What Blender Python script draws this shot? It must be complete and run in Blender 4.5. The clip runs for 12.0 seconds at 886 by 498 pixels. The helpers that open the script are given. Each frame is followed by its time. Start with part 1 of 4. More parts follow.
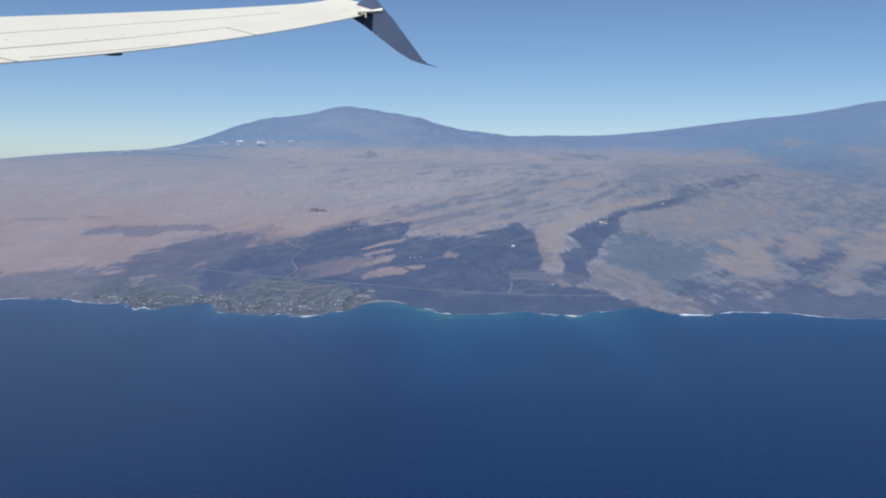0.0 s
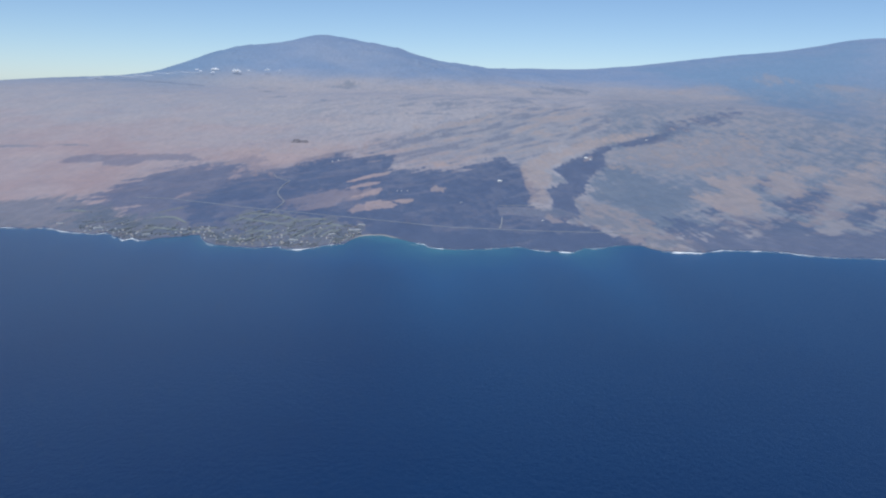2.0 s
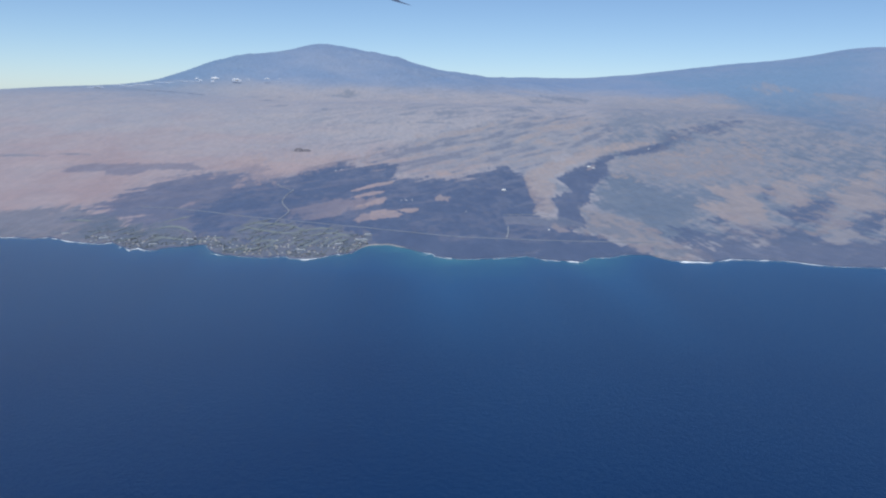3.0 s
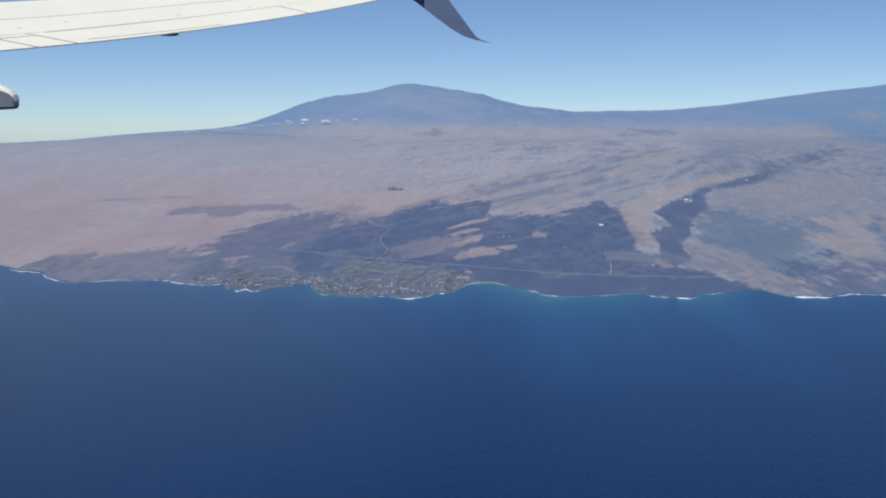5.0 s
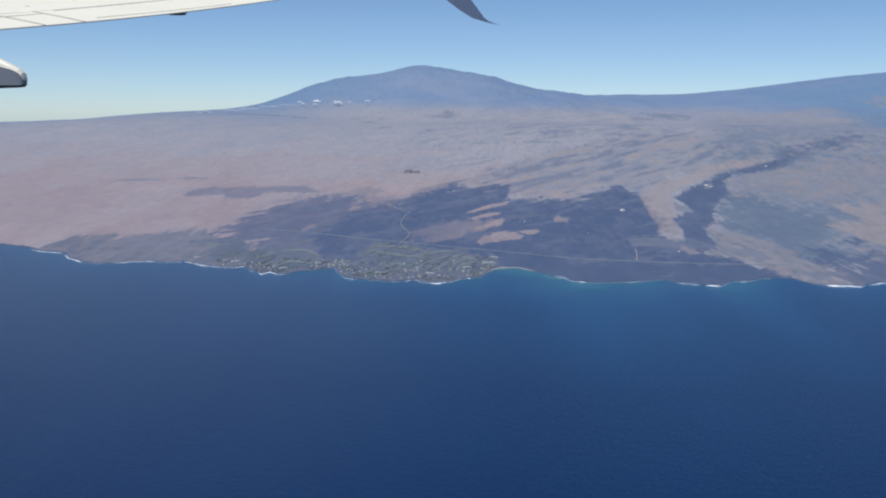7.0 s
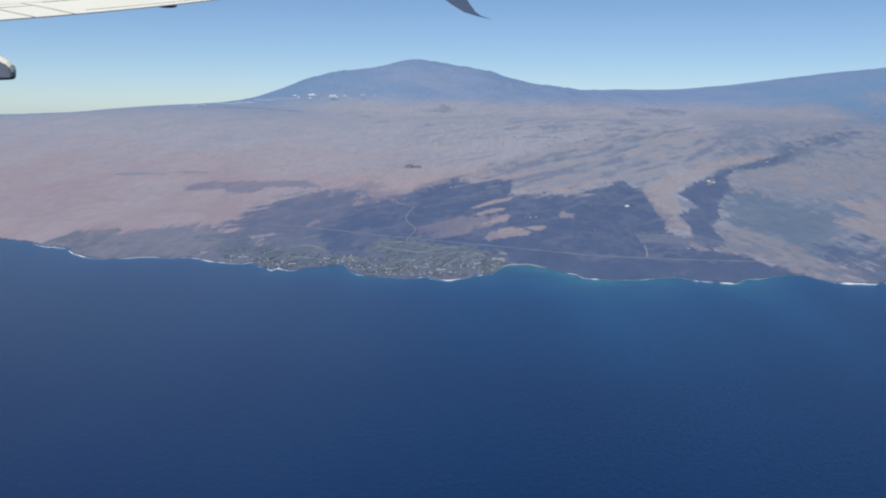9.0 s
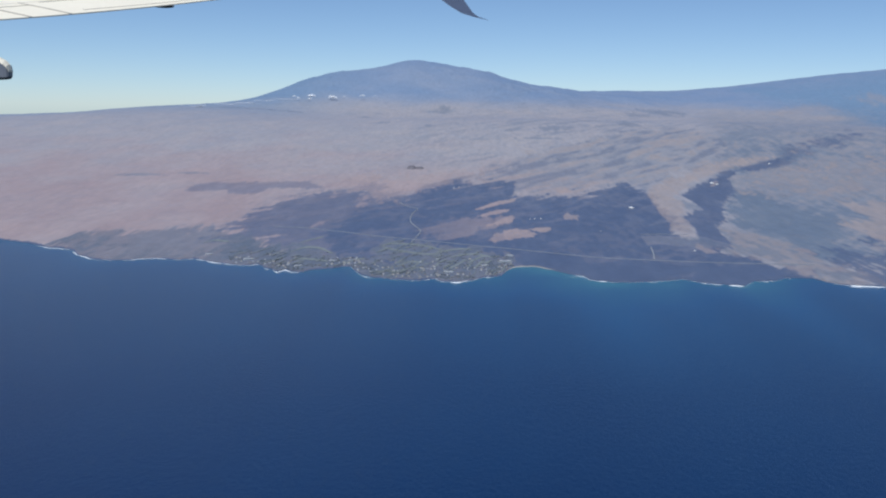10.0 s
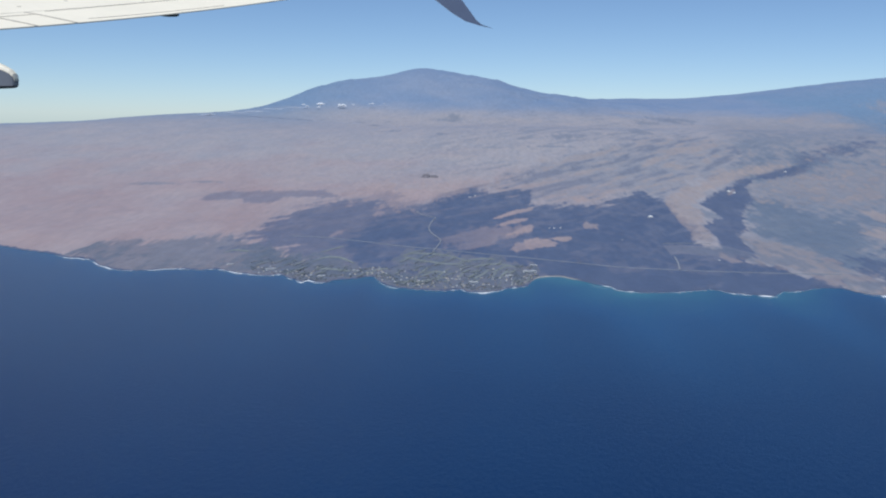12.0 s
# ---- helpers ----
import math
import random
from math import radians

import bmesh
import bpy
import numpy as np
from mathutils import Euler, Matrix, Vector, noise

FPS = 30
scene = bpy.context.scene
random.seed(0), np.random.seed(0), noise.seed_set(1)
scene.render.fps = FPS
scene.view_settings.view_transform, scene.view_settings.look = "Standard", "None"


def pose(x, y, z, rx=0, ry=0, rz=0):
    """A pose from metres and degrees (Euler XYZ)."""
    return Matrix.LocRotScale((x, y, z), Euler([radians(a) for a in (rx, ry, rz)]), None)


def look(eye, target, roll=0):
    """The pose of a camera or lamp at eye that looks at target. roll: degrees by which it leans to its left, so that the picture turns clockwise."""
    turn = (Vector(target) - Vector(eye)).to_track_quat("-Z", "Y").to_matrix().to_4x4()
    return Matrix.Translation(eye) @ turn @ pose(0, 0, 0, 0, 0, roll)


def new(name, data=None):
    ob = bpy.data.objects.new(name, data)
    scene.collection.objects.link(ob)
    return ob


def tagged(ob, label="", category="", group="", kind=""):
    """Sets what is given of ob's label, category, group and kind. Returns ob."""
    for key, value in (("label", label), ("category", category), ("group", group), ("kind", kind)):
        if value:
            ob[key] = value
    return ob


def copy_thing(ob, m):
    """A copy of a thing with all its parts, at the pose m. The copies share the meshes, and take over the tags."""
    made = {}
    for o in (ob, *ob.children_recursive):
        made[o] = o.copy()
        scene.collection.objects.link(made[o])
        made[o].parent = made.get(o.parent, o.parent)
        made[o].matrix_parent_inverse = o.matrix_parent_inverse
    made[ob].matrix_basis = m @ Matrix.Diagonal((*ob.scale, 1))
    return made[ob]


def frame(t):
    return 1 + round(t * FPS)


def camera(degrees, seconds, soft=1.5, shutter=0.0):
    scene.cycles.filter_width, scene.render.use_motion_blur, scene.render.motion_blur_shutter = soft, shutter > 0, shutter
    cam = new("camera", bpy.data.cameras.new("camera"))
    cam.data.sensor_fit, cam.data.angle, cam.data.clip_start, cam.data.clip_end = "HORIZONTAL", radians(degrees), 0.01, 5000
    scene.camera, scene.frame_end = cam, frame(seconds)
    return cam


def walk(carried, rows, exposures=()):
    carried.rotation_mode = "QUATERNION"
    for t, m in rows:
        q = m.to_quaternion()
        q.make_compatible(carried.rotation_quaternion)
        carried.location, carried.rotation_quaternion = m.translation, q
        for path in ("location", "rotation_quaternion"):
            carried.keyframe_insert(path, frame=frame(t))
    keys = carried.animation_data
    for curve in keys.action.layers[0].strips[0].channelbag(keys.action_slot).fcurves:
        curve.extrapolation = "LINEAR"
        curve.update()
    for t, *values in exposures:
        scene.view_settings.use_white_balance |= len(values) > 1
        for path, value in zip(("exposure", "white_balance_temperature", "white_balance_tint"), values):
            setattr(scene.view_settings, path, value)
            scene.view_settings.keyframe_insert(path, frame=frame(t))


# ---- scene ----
# The plan below is drawn at one to twenty-five and built a quarter of that, at one to a
# hundred: the far ridge stays inside the camera's reach, the wing keeps its bearing.
MODEL = 0.25
cam = camera(51.4, 12.0, soft=2.1)
SPEED = (-4.821, 1.948, 0.134)
TURNS = [
    (0.0, -5.80, -0.48, -1.15),
    (0.5, -6.53, -1.13, -1.01),
    (1.0, -7.89, -1.41, -1.40),
    (1.5, -9.16, -1.85, -2.18),
    (2.0, -9.95, -1.47, -2.77),
    (2.5, -10.02, -1.11, -3.04),
    (2.7, -9.83, -1.35, -3.09),
    (4.3, -7.75, -0.63, -0.61),
    (4.5, -7.52, -0.40, 0.38),
    (5.0, -7.25, 0.05, 2.01),
    (5.5, -7.54, 0.14, 2.28),
    (6.0, -8.01, -0.16, 2.12),
    (6.5, -8.28, -0.60, 2.12),
    (7.0, -8.34, -0.45, 2.45),
    (9.0, -8.69, -0.68, 1.87),
    (9.5, -8.67, -0.84, 1.76),
    (10.0, -8.64, -0.80, 1.68),
    (10.5, -8.62, -0.92, 1.62),
    (11.0, -8.44, -0.97, 1.75),
    (11.5, -8.24, -0.80, 1.97),
    (12.0, -8.16, -0.72, 1.91),
]
walk(cam, [(t, pose(MODEL * SPEED[0] * t, MODEL * SPEED[1] * t, MODEL * (72 + SPEED[2] * t), 90 + p, r, y)) for t, p, r, y in TURNS],
     exposures=[(0.0, -0.03, 5670, 8), (1.2, -0.02, 5670, 8), (2.3, 0.13, 5670, 8), (3.0, 0.13, 5670, 8), (4.5, 0.02, 5670, 8), (12.0, 0.04, 5670, 8)])

# ---- light ----
SUN_EL, SUN_AZ = radians(62), radians(-162)
world = bpy.data.worlds.new("sky")
scene.world = world
world.use_nodes = True
wn = world.node_tree.nodes
sky = wn.new("ShaderNodeTexSky")
sky.sky_type, sky.sun_disc = "NISHITA", False
sky.sun_elevation, sky.sun_rotation = SUN_EL, SUN_AZ
sky.altitude, sky.air_density, sky.dust_density, sky.ozone_density = 1800, 0.78, 0.6, 1.2
wn["Background"].inputs["Strength"].default_value = 0.089
world.node_tree.links.new(sky.outputs["Color"], wn["Background"].inputs["Color"])
sun_data = bpy.data.lights.new("sun", "SUN")
sun_data.energy, sun_data.angle, sun_data.color = 4.2, radians(0.5), (1.0, 0.95, 0.87)
sun = new("sun", sun_data)
sun_way = Vector((math.sin(SUN_AZ) * math.cos(SUN_EL), math.cos(SUN_AZ) * math.cos(SUN_EL), math.sin(SUN_EL)))
sun.matrix_world = look(sun_way * 100, (0, 0, 0))

# ---- materials ----
def material(name):
    m = bpy.data.materials.new(name)
    m.use_nodes = True
    return m, m.node_tree.nodes, m.node_tree.links, m.node_tree.nodes["Principled BSDF"]


def mixer(nt, links, a, b, fac, blend="MIX"):
    n = nt.new("ShaderNodeMix")
    n.data_type, n.blend_type = "RGBA", blend
    for k, v in ((6, a), (7, b), (0, fac)):
        if isinstance(v, (tuple, float, int)):
            n.inputs[k].default_value = (*v, 1) if isinstance(v, tuple) else v
        else:
            links.new(v, n.inputs[k])
    return n.outputs[2]


def grain(nt, links, scale, low, high, detail=6, rough=0.6, stretch=None):
    """Noise in metres of the plan, mapped to low..high."""
    g = nt.new("ShaderNodeNewGeometry")
    src = g.outputs["Position"]
    if stretch:
        mp = nt.new("ShaderNodeMapping")
        mp.inputs["Scale"].default_value = stretch
        links.new(src, mp.inputs["Vector"])
        src = mp.outputs["Vector"]
    n = nt.new("ShaderNodeTexNoise")
    n.inputs["Scale"].default_value, n.inputs["Detail"].default_value, n.inputs["Roughness"].default_value = scale / MODEL, detail, rough
    links.new(src, n.inputs["Vector"])
    r = nt.new("ShaderNodeMapRange")
    r.inputs[1].default_value, r.inputs[2].default_value = 0.3, 0.7
    r.inputs[3].default_value, r.inputs[4].default_value = low, high
    links.new(n.outputs["Fac"], r.inputs[0])
    return r.outputs[0]


def simple(name, color, rough=0.8, scale=1.0, spread=0.25, bump=0.0, metal=0.0):
    m, nt, links, bs = material(name)
    f = grain(nt, links, scale, 1 - spread, 1 + spread)
    f2 = grain(nt, links, scale * 9, 1 - spread * 0.6, 1 + spread * 0.6)
    mul = nt.new("ShaderNodeMath")
    mul.operation = "MULTIPLY"
    links.new(f, mul.inputs[0]), links.new(f2, mul.inputs[1])
    comb = nt.new("ShaderNodeCombineColor")
    for i in range(3):
        links.new(mul.outputs[0], comb.inputs[i])
    links.new(mixer(nt, links, color, comb.outputs[0], 1.0, "MULTIPLY"), bs.inputs["Base Color"])
    bs.inputs["Roughness"].default_value, bs.inputs["Metallic"].default_value = rough, metal
    if bump:
        b = nt.new("ShaderNodeBump")
        b.inputs["Strength"].default_value, b.inputs["Distance"].default_value = bump, 0.3 * MODEL
        links.new(f2, b.inputs["Height"]), links.new(b.outputs[0], bs.inputs["Normal"])
    return m


# cover noise is drawn out along the view to look even from the camera
ALONG_VIEW = (1.0, 0.3, 1.0)


def land_material():
    m, nt, links, bs = material("island_land")

    def cover(name):
        a = nt.new("ShaderNodeAttribute")
        a.attribute_name = name
        s = nt.new("ShaderNodeSeparateColor")
        links.new(a.outputs["Color"], s.inputs[0])
        return s.outputs[0], s.outputs[1], s.outputs[2], a.outputs["Alpha"]

    lava, old, tan, scrub = cover("cover_a")
    red, rock_haze, forest_haze, sand = cover("cover_b")
    patchy = grain(nt, links, 0.035, 0.0, 1.0, 8, 0.65, ALONG_VIEW)
    col = mixer(nt, links, C_PLAIN, C_PLAIN_DARK, patchy)
    col = mixer(nt, links, col, mixer(nt, links, C_RED, C_RED_PALE, grain(nt, links, 0.03, 0.0, 1.0, 8, 0.6, ALONG_VIEW)), red)
    col = mixer(nt, links, col, mixer(nt, links, C_ROCK_HAZE, C_ROCK_HAZE_PALE, grain(nt, links, 0.012, 0.0, 1.0, 6, 0.6)), rock_haze)
    col = mixer(nt, links, col, C_FOREST_HAZE, forest_haze)
    col = mixer(nt, links, col, mixer(nt, links, C_OLD, C_OLD_PALE, grain(nt, links, 0.05, 0.0, 1.0, 8, 0.7, ALONG_VIEW)), old)
    col = mixer(nt, links, col, mixer(nt, links, C_LAVA, C_LAVA_PALE, grain(nt, links, 0.06, 0.0, 1.0, 8, 0.7, ALONG_VIEW)), lava)
    col = mixer(nt, links, col, mixer(nt, links, mixer(nt, links, C_TAN, C_TAN_PALE, grain(nt, links, 0.04, 0.0, 1.0, 5, 0.6, ALONG_VIEW)), C_TAN_RED, red), tan)
    col = mixer(nt, links, col, mixer(nt, links, C_SCRUB, C_SCRUB_PALE, grain(nt, links, 0.3, 0.0, 1.0, 7, 0.75, ALONG_VIEW)), scrub)
    col = mixer(nt, links, col, C_SAND, sand)
    fine = nt.new("ShaderNodeCombineColor")
    f = grain(nt, links, 0.35, 0.92, 1.08, 6, 0.6, ALONG_VIEW)
    streak = grain(nt, links, 0.2, 0.93, 1.07, 6, 0.6, (1.0, 0.2, 1.0))
    both = nt.new("ShaderNodeMath")
    both.operation = "MULTIPLY"
    links.new(f, both.inputs[0]), links.new(streak, both.inputs[1])
    for i in range(3):
        links.new(both.outputs[0], fine.inputs[i])
    col = mixer(nt, links, col, fine.outputs[0], 1.0, "MULTIPLY")
    links.new(col, bs.inputs["Base Color"])
    bs.inputs["Roughness"].default_value = 0.95
    bs.inputs["Specular IOR Level"].default_value = 0.1
    bs.inputs["Sheen Weight"].default_value, bs.inputs["Sheen Roughness"].default_value = HAZE_SHEEN
    bs.inputs["Sheen Tint"].default_value = (*C_HAZE_SHEEN, 1)
    b = nt.new("ShaderNodeBump")
    b.inputs["Strength"].default_value, b.inputs["Distance"].default_value = 0.18, 1.5 * MODEL
    links.new(grain(nt, links, 0.2, 0.0, 1.0, 8, 0.7), b.inputs["Height"])
    links.new(b.outputs[0], bs.inputs["Normal"])
    return m


C_PLAIN, C_PLAIN_DARK = (0.318, 0.28, 0.264), (0.266, 0.252, 0.256)
C_RED, C_RED_PALE = (0.288, 0.203, 0.181), (0.322, 0.252, 0.232)
# distance haze is painted into these rock and forest blues
C_ROCK_HAZE, C_ROCK_HAZE_PALE = (0.152, 0.203, 0.29), (0.198, 0.232, 0.30)
C_FOREST_HAZE = (0.14, 0.205, 0.285)
# flow colours are lifted and blued, with haze put into the base colour
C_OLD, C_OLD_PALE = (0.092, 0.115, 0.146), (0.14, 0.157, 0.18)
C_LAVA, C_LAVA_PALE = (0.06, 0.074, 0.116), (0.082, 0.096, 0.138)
C_TAN, C_TAN_RED = (0.278, 0.224, 0.19), (0.345, 0.244, 0.212)
C_TAN_PALE = (0.315, 0.248, 0.206)
# scrub carries the same painted haze blue
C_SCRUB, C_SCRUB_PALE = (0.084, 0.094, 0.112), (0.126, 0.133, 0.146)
C_SAND = (0.5, 0.43, 0.32)
# blue sheen imitates haze on land seen at a low angle
HAZE_SHEEN, C_HAZE_SHEEN = (0.3, 0.45), (0.4, 0.6, 1.0)
M_LAND = land_material()


def sea_material():
    m, nt, links, bs = material("ocean_water")
    a = nt.new("ShaderNodeAttribute")
    a.attribute_name = "shoal_and_sky"
    deep = mixer(nt, links, (0.0014, 0.0132, 0.056), (0.0022, 0.0178, 0.067), grain(nt, links, 0.012, 0.0, 1.0, 4))
    def span(low, high):
        r = nt.new("ShaderNodeMapRange")
        r.inputs[1].default_value, r.inputs[2].default_value = low, high
        links.new(a.outputs["Fac"], r.inputs[0])
        return r.outputs[0]

    # lighter blue towards the coast paints in the sky's low-angle reflection
    sky_reflection = mixer(nt, links, deep, (0.0075, 0.047, 0.128), span(0.0, 0.2))
    links.new(mixer(nt, links, sky_reflection, (0.032, 0.125, 0.17), span(0.2, 1.0)), bs.inputs["Base Color"])
    bs.inputs["Roughness"].default_value, bs.inputs["IOR"].default_value = 0.28, 1.33
    bs.inputs["Specular IOR Level"].default_value = 0.55
    b = nt.new("ShaderNodeBump")
    b.inputs["Strength"].default_value, b.inputs["Distance"].default_value = 0.3, 0.25 * MODEL
    links.new(grain(nt, links, 0.8, 0.0, 1.0, 9, 0.7, (1.0, 0.6, 1.0)), b.inputs["Height"])
    links.new(b.outputs[0], bs.inputs["Normal"])
    return m


M_SEA = sea_material()
M_FOAM = simple("surf_foam", (0.85, 0.86, 0.86), 0.7, 1.5, 0.12)
M_ROAD = simple("worn_asphalt", (0.2, 0.22, 0.26), 0.85, 0.3, 0.2)
M_DIRT = simple("pale_gravel", (0.22, 0.232, 0.26), 0.9, 0.4, 0.2)
M_FAIRWAY = simple("watered_turf", (0.156, 0.176, 0.182), 0.9, 0.6, 0.25)
M_TREE = simple("coast_foliage", (0.085, 0.102, 0.108), 0.85, 0.6, 0.35)
M_WALL = simple("pale_stucco", (0.36, 0.365, 0.375), 0.8, 0.5, 0.15)
M_ROOF = simple("roof_tiles_brown", (0.17, 0.155, 0.16), 0.8, 0.7, 0.3)
M_ROOF_PALE = simple("roof_pale", (0.37, 0.375, 0.39), 0.7, 0.7, 0.12)
M_HOTEL = simple("white_hotel_paint", (0.8, 0.78, 0.74), 0.7, 0.7, 0.1)
M_ROOF_GREY = simple("roof_grey", (0.30, 0.28, 0.26), 0.8, 0.7, 0.2)
M_CLOUD = simple("cloud_vapour", (0.92, 0.92, 0.92), 1.0, 0.05, 0.06)
M_CLOUD.node_tree.nodes["Principled BSDF"].inputs["Alpha"].default_value = 0.42
M_WISP = simple("thin_vapour", (0.9, 0.9, 0.92), 1.0, 0.05, 0.06)
M_WISP.node_tree.nodes["Principled BSDF"].inputs["Alpha"].default_value = 0.13
M_CINDER = simple("cinder_scoria", (0.125, 0.115, 0.13), 0.95, 0.15, 0.35, 0.3)
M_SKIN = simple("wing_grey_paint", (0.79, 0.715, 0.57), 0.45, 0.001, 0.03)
M_SEAM = simple("panel_gap_sealant", (0.4, 0.36, 0.3), 0.7, 0.0025, 0.1)
M_BLADE = simple("slate_blue_paint", (0.11, 0.14, 0.225), 0.6, 0.0015, 0.06)
# grey darkened as if the pod sides lay in shade
M_BELLY = simple("fairing_shade_grey", (0.18, 0.19, 0.22), 0.5, 0.0025, 0.05)


# ---- mesh helpers ----
def spot(x, y, z, rx=0, ry=0, rz=0):
    """A pose at a place of the plan."""
    return pose(MODEL * x, MODEL * y, MODEL * z, rx, ry, rz)


def mesh_from(name, verts, faces, mat, smooth=False):
    me = bpy.data.meshes.new(name)
    me.from_pydata([tuple(MODEL * float(c) for c in v) for v in verts], [], faces)
    me.materials.append(mat)
    if smooth:
        me.polygons.foreach_set("use_smooth", [True] * len(me.polygons))
    me.update()
    return me


def sheet(name, X, Y, Z, mat):
    """A grid of points (rows x columns) as one smooth mesh."""
    r, c = X.shape
    co = MODEL * np.stack([X, Y, Z], -1).reshape(-1, 3)
    i = (np.arange(r - 1)[:, None] * c + np.arange(c - 1)[None, :]).ravel()
    quads = np.stack([i, i + 1, i + c + 1, i + c], 1)
    me = bpy.data.meshes.new(name)
    me.vertices.add(len(co))
    me.vertices.foreach_set("co", co.ravel().astype(np.float32))
    me.loops.add(quads.size)
    me.loops.foreach_set("vertex_index", quads.ravel().astype(np.int32))
    me.polygons.add(len(quads))
    me.polygons.foreach_set("loop_start", np.arange(0, quads.size, 4, dtype=np.int32))
    me.polygons.foreach_set("use_smooth", np.ones(len(quads), bool))
    me.materials.append(mat)
    me.update(calc_edges=True)
    me.validate()
    return me


def part(name, me, parent, label=""):
    ob = new(name, me)
    ob.parent = parent
    return tagged(ob, label)


def vnoise(x, y, seed=0):
    ix, iy = np.floor(x).astype(np.int64), np.floor(y).astype(np.int64)
    fx, fy = x - ix, y - iy
    fx, fy = fx * fx * (3 - 2 * fx), fy * fy * (3 - 2 * fy)

    def h(a, b):
        n = (a * 374761393 + b * 668265263 + seed * 144665) & 0xFFFFFFFF
        n = ((n ^ (n >> 13)) * 1274126177) & 0xFFFFFFFF
        return ((n ^ (n >> 16)) & 0xFFFF) / 65535.0

    return (h(ix, iy) * (1 - fx) + h(ix + 1, iy) * fx) * (1 - fy) + (h(ix, iy + 1) * (1 - fx) + h(ix + 1, iy + 1) * fx) * fy


def fbm(x, y, scale, seed=0, octaves=5):
    """Fractal noise about 0, roughly -0.5..0.5."""
    x, y = np.asarray(x, float) / scale, np.asarray(y, float) / scale
    out, amp = 0.0, 0.5
    for k in range(octaves):
        out = out + amp * (vnoise(x, y, seed + k) - 0.5)
        x, y, amp = x * 2.03 + 17.1, y * 2.03 + 9.7, amp * 0.55
    return out


def smooth(a, b, v):
    t = np.clip((v - a) / (b - a), 0, 1)
    return t * t * (3 - 2 * t)


def reach(poly, x, y, margin):
    """Distance inside (+) or outside (-) of an outline, in metres."""
    out = np.full(x.shape, -1e3)
    p = np.array(poly, float)
    lo, hi = p.min(0) - margin, p.max(0) + margin
    k = (x > lo[0]) & (x < hi[0]) & (y > lo[1]) & (y < hi[1])
    px, py = x[k], y[k]
    d, odd = np.full(px.shape, 1e9), np.zeros(px.shape, bool)
    for a, b in zip(p, np.roll(p, -1, 0)):
        e = b - a
        t = np.clip(((px - a[0]) * e[0] + (py - a[1]) * e[1]) / (e @ e + 1e-9), 0, 1)
        d = np.minimum(d, np.hypot(px - a[0] - t * e[0], py - a[1] - t * e[1]))
        if a[1] != b[1]:
            odd ^= ((a[1] > py) != (b[1] > py)) & (px < (b[0] - a[0]) * (py - a[1]) / (b[1] - a[1]) + a[0])
    out[k] = np.where(odd, d, -d)
    return out



# ---- relief ----
# rows of hills: (place across, height), one depth and breadth a row
MOUNTAIN = [(-620, 0.3), (-545, -4.2), (-470, 7.5), (-395, 48.2), (-320, 69.2), (-245, 75.4), (-170, 93.2), (-95, 82.4), (-20, 76.1), (55, 53.2), (130, 40.9), (205, 17.7), (280, 10.5)]
LONG_SHIELD = [(250, 55.8), (450, 51.2), (650, 64.5), (850, 86.3), (1050, 96.3), (1250, 141.3), (1450, 26.7)]
NORTH_FLANK = [(-1300, 2.9), (-1100, 8), (-900, 14.2), (-700, 15.7), (-500, 36.3)]
LOWER_SLOPES = [(-900, 11.3), (-600, 14.9), (-300, 18.6), (0, 29.5), (300, 24.1), (600, 21.1), (900, 11)]

# ---- outlines of the land cover ----
LAVA_WEST = [(-194.2, 540.8), (-189.5, 554.1), (-185.9, 580.2), (-189, 624), (-182, 660), (-167, 702), (-147, 727), (-128, 735), (-106, 712), (-89, 700), (-75, 688), (-68, 527.1), (-77.9, 489), (-69.4, 441.7), (-74.8, 378.5), (-110, 399.2), (-127.2, 413.1), (-137.6, 426.4), (-152.1, 481), (-167.2, 504.5)]
LAVA_CORE = [(-138.1, 559.7), (-127.8, 591.1), (-124, 621), (-111, 653), (-97, 680), (-84, 724), (-70, 763), (-56, 786), (-38, 776), (-15, 754), (-15, 706), (8, 708), (25, 708), (44, 726), (65, 749), (81, 765), (87, 734), (88, 704), (86, 664), (85, 630), (80.6, 583.9), (75.7, 553.4), (84.4, 535.7), (87.4, 499.3), (97.6, 475.1), (102.4, 455.4), (109.1, 440.6), (82.6, 395), (38.7, 384.8), (-6.5, 385.7), (-28.5, 407.8), (-52.4, 386.7), (-75.7, 390.2), (-98.2, 419), (-110.4, 450.7), (-125.6, 511.5)]
LAVA_SHORE = [(-16, 431.5), (-0.1, 450.1), (17.9, 465.2), (42.5, 464.6), (69.1, 461.2), (93.1, 460), (103, 445.5), (108.9, 436.4), (82.6, 395), (38.7, 384.8), (-6.5, 385.7), (-18.8, 408.8)]
LAVA_RIVER = [(259, 930), (273, 949), (251, 889), (225, 867), (203, 850), (190, 841), (173, 802), (164, 760), (146, 709), (131, 671), (120, 631), (115.5, 602.3), (104.3, 586.5), (99.6, 557.4), (97.9, 534.2), (93.6, 515.9), (79.9, 514.4), (81.8, 535.3), (86.6, 563.8), (90, 593.2), (91.3, 618.3), (101, 644), (113, 657), (114, 688), (111, 716), (133, 767), (155, 810), (174, 840), (195, 864), (224, 894)]
RIVER_HEAD = [(257, 927), (283, 979), (316, 1025), (357, 1070), (408, 1127), (368, 1050), (318, 997), (282, 950), (252, 889)]
LAVA_FINGER = [(-263, 709), (-264, 740), (-251, 752), (-221, 759), (-176, 761), (-167, 741), (-160, 730), (-172, 730), (-193, 734), (-202, 725), (-207, 699), (-216, 688), (-226, 693), (-232, 711), (-249, 713)]
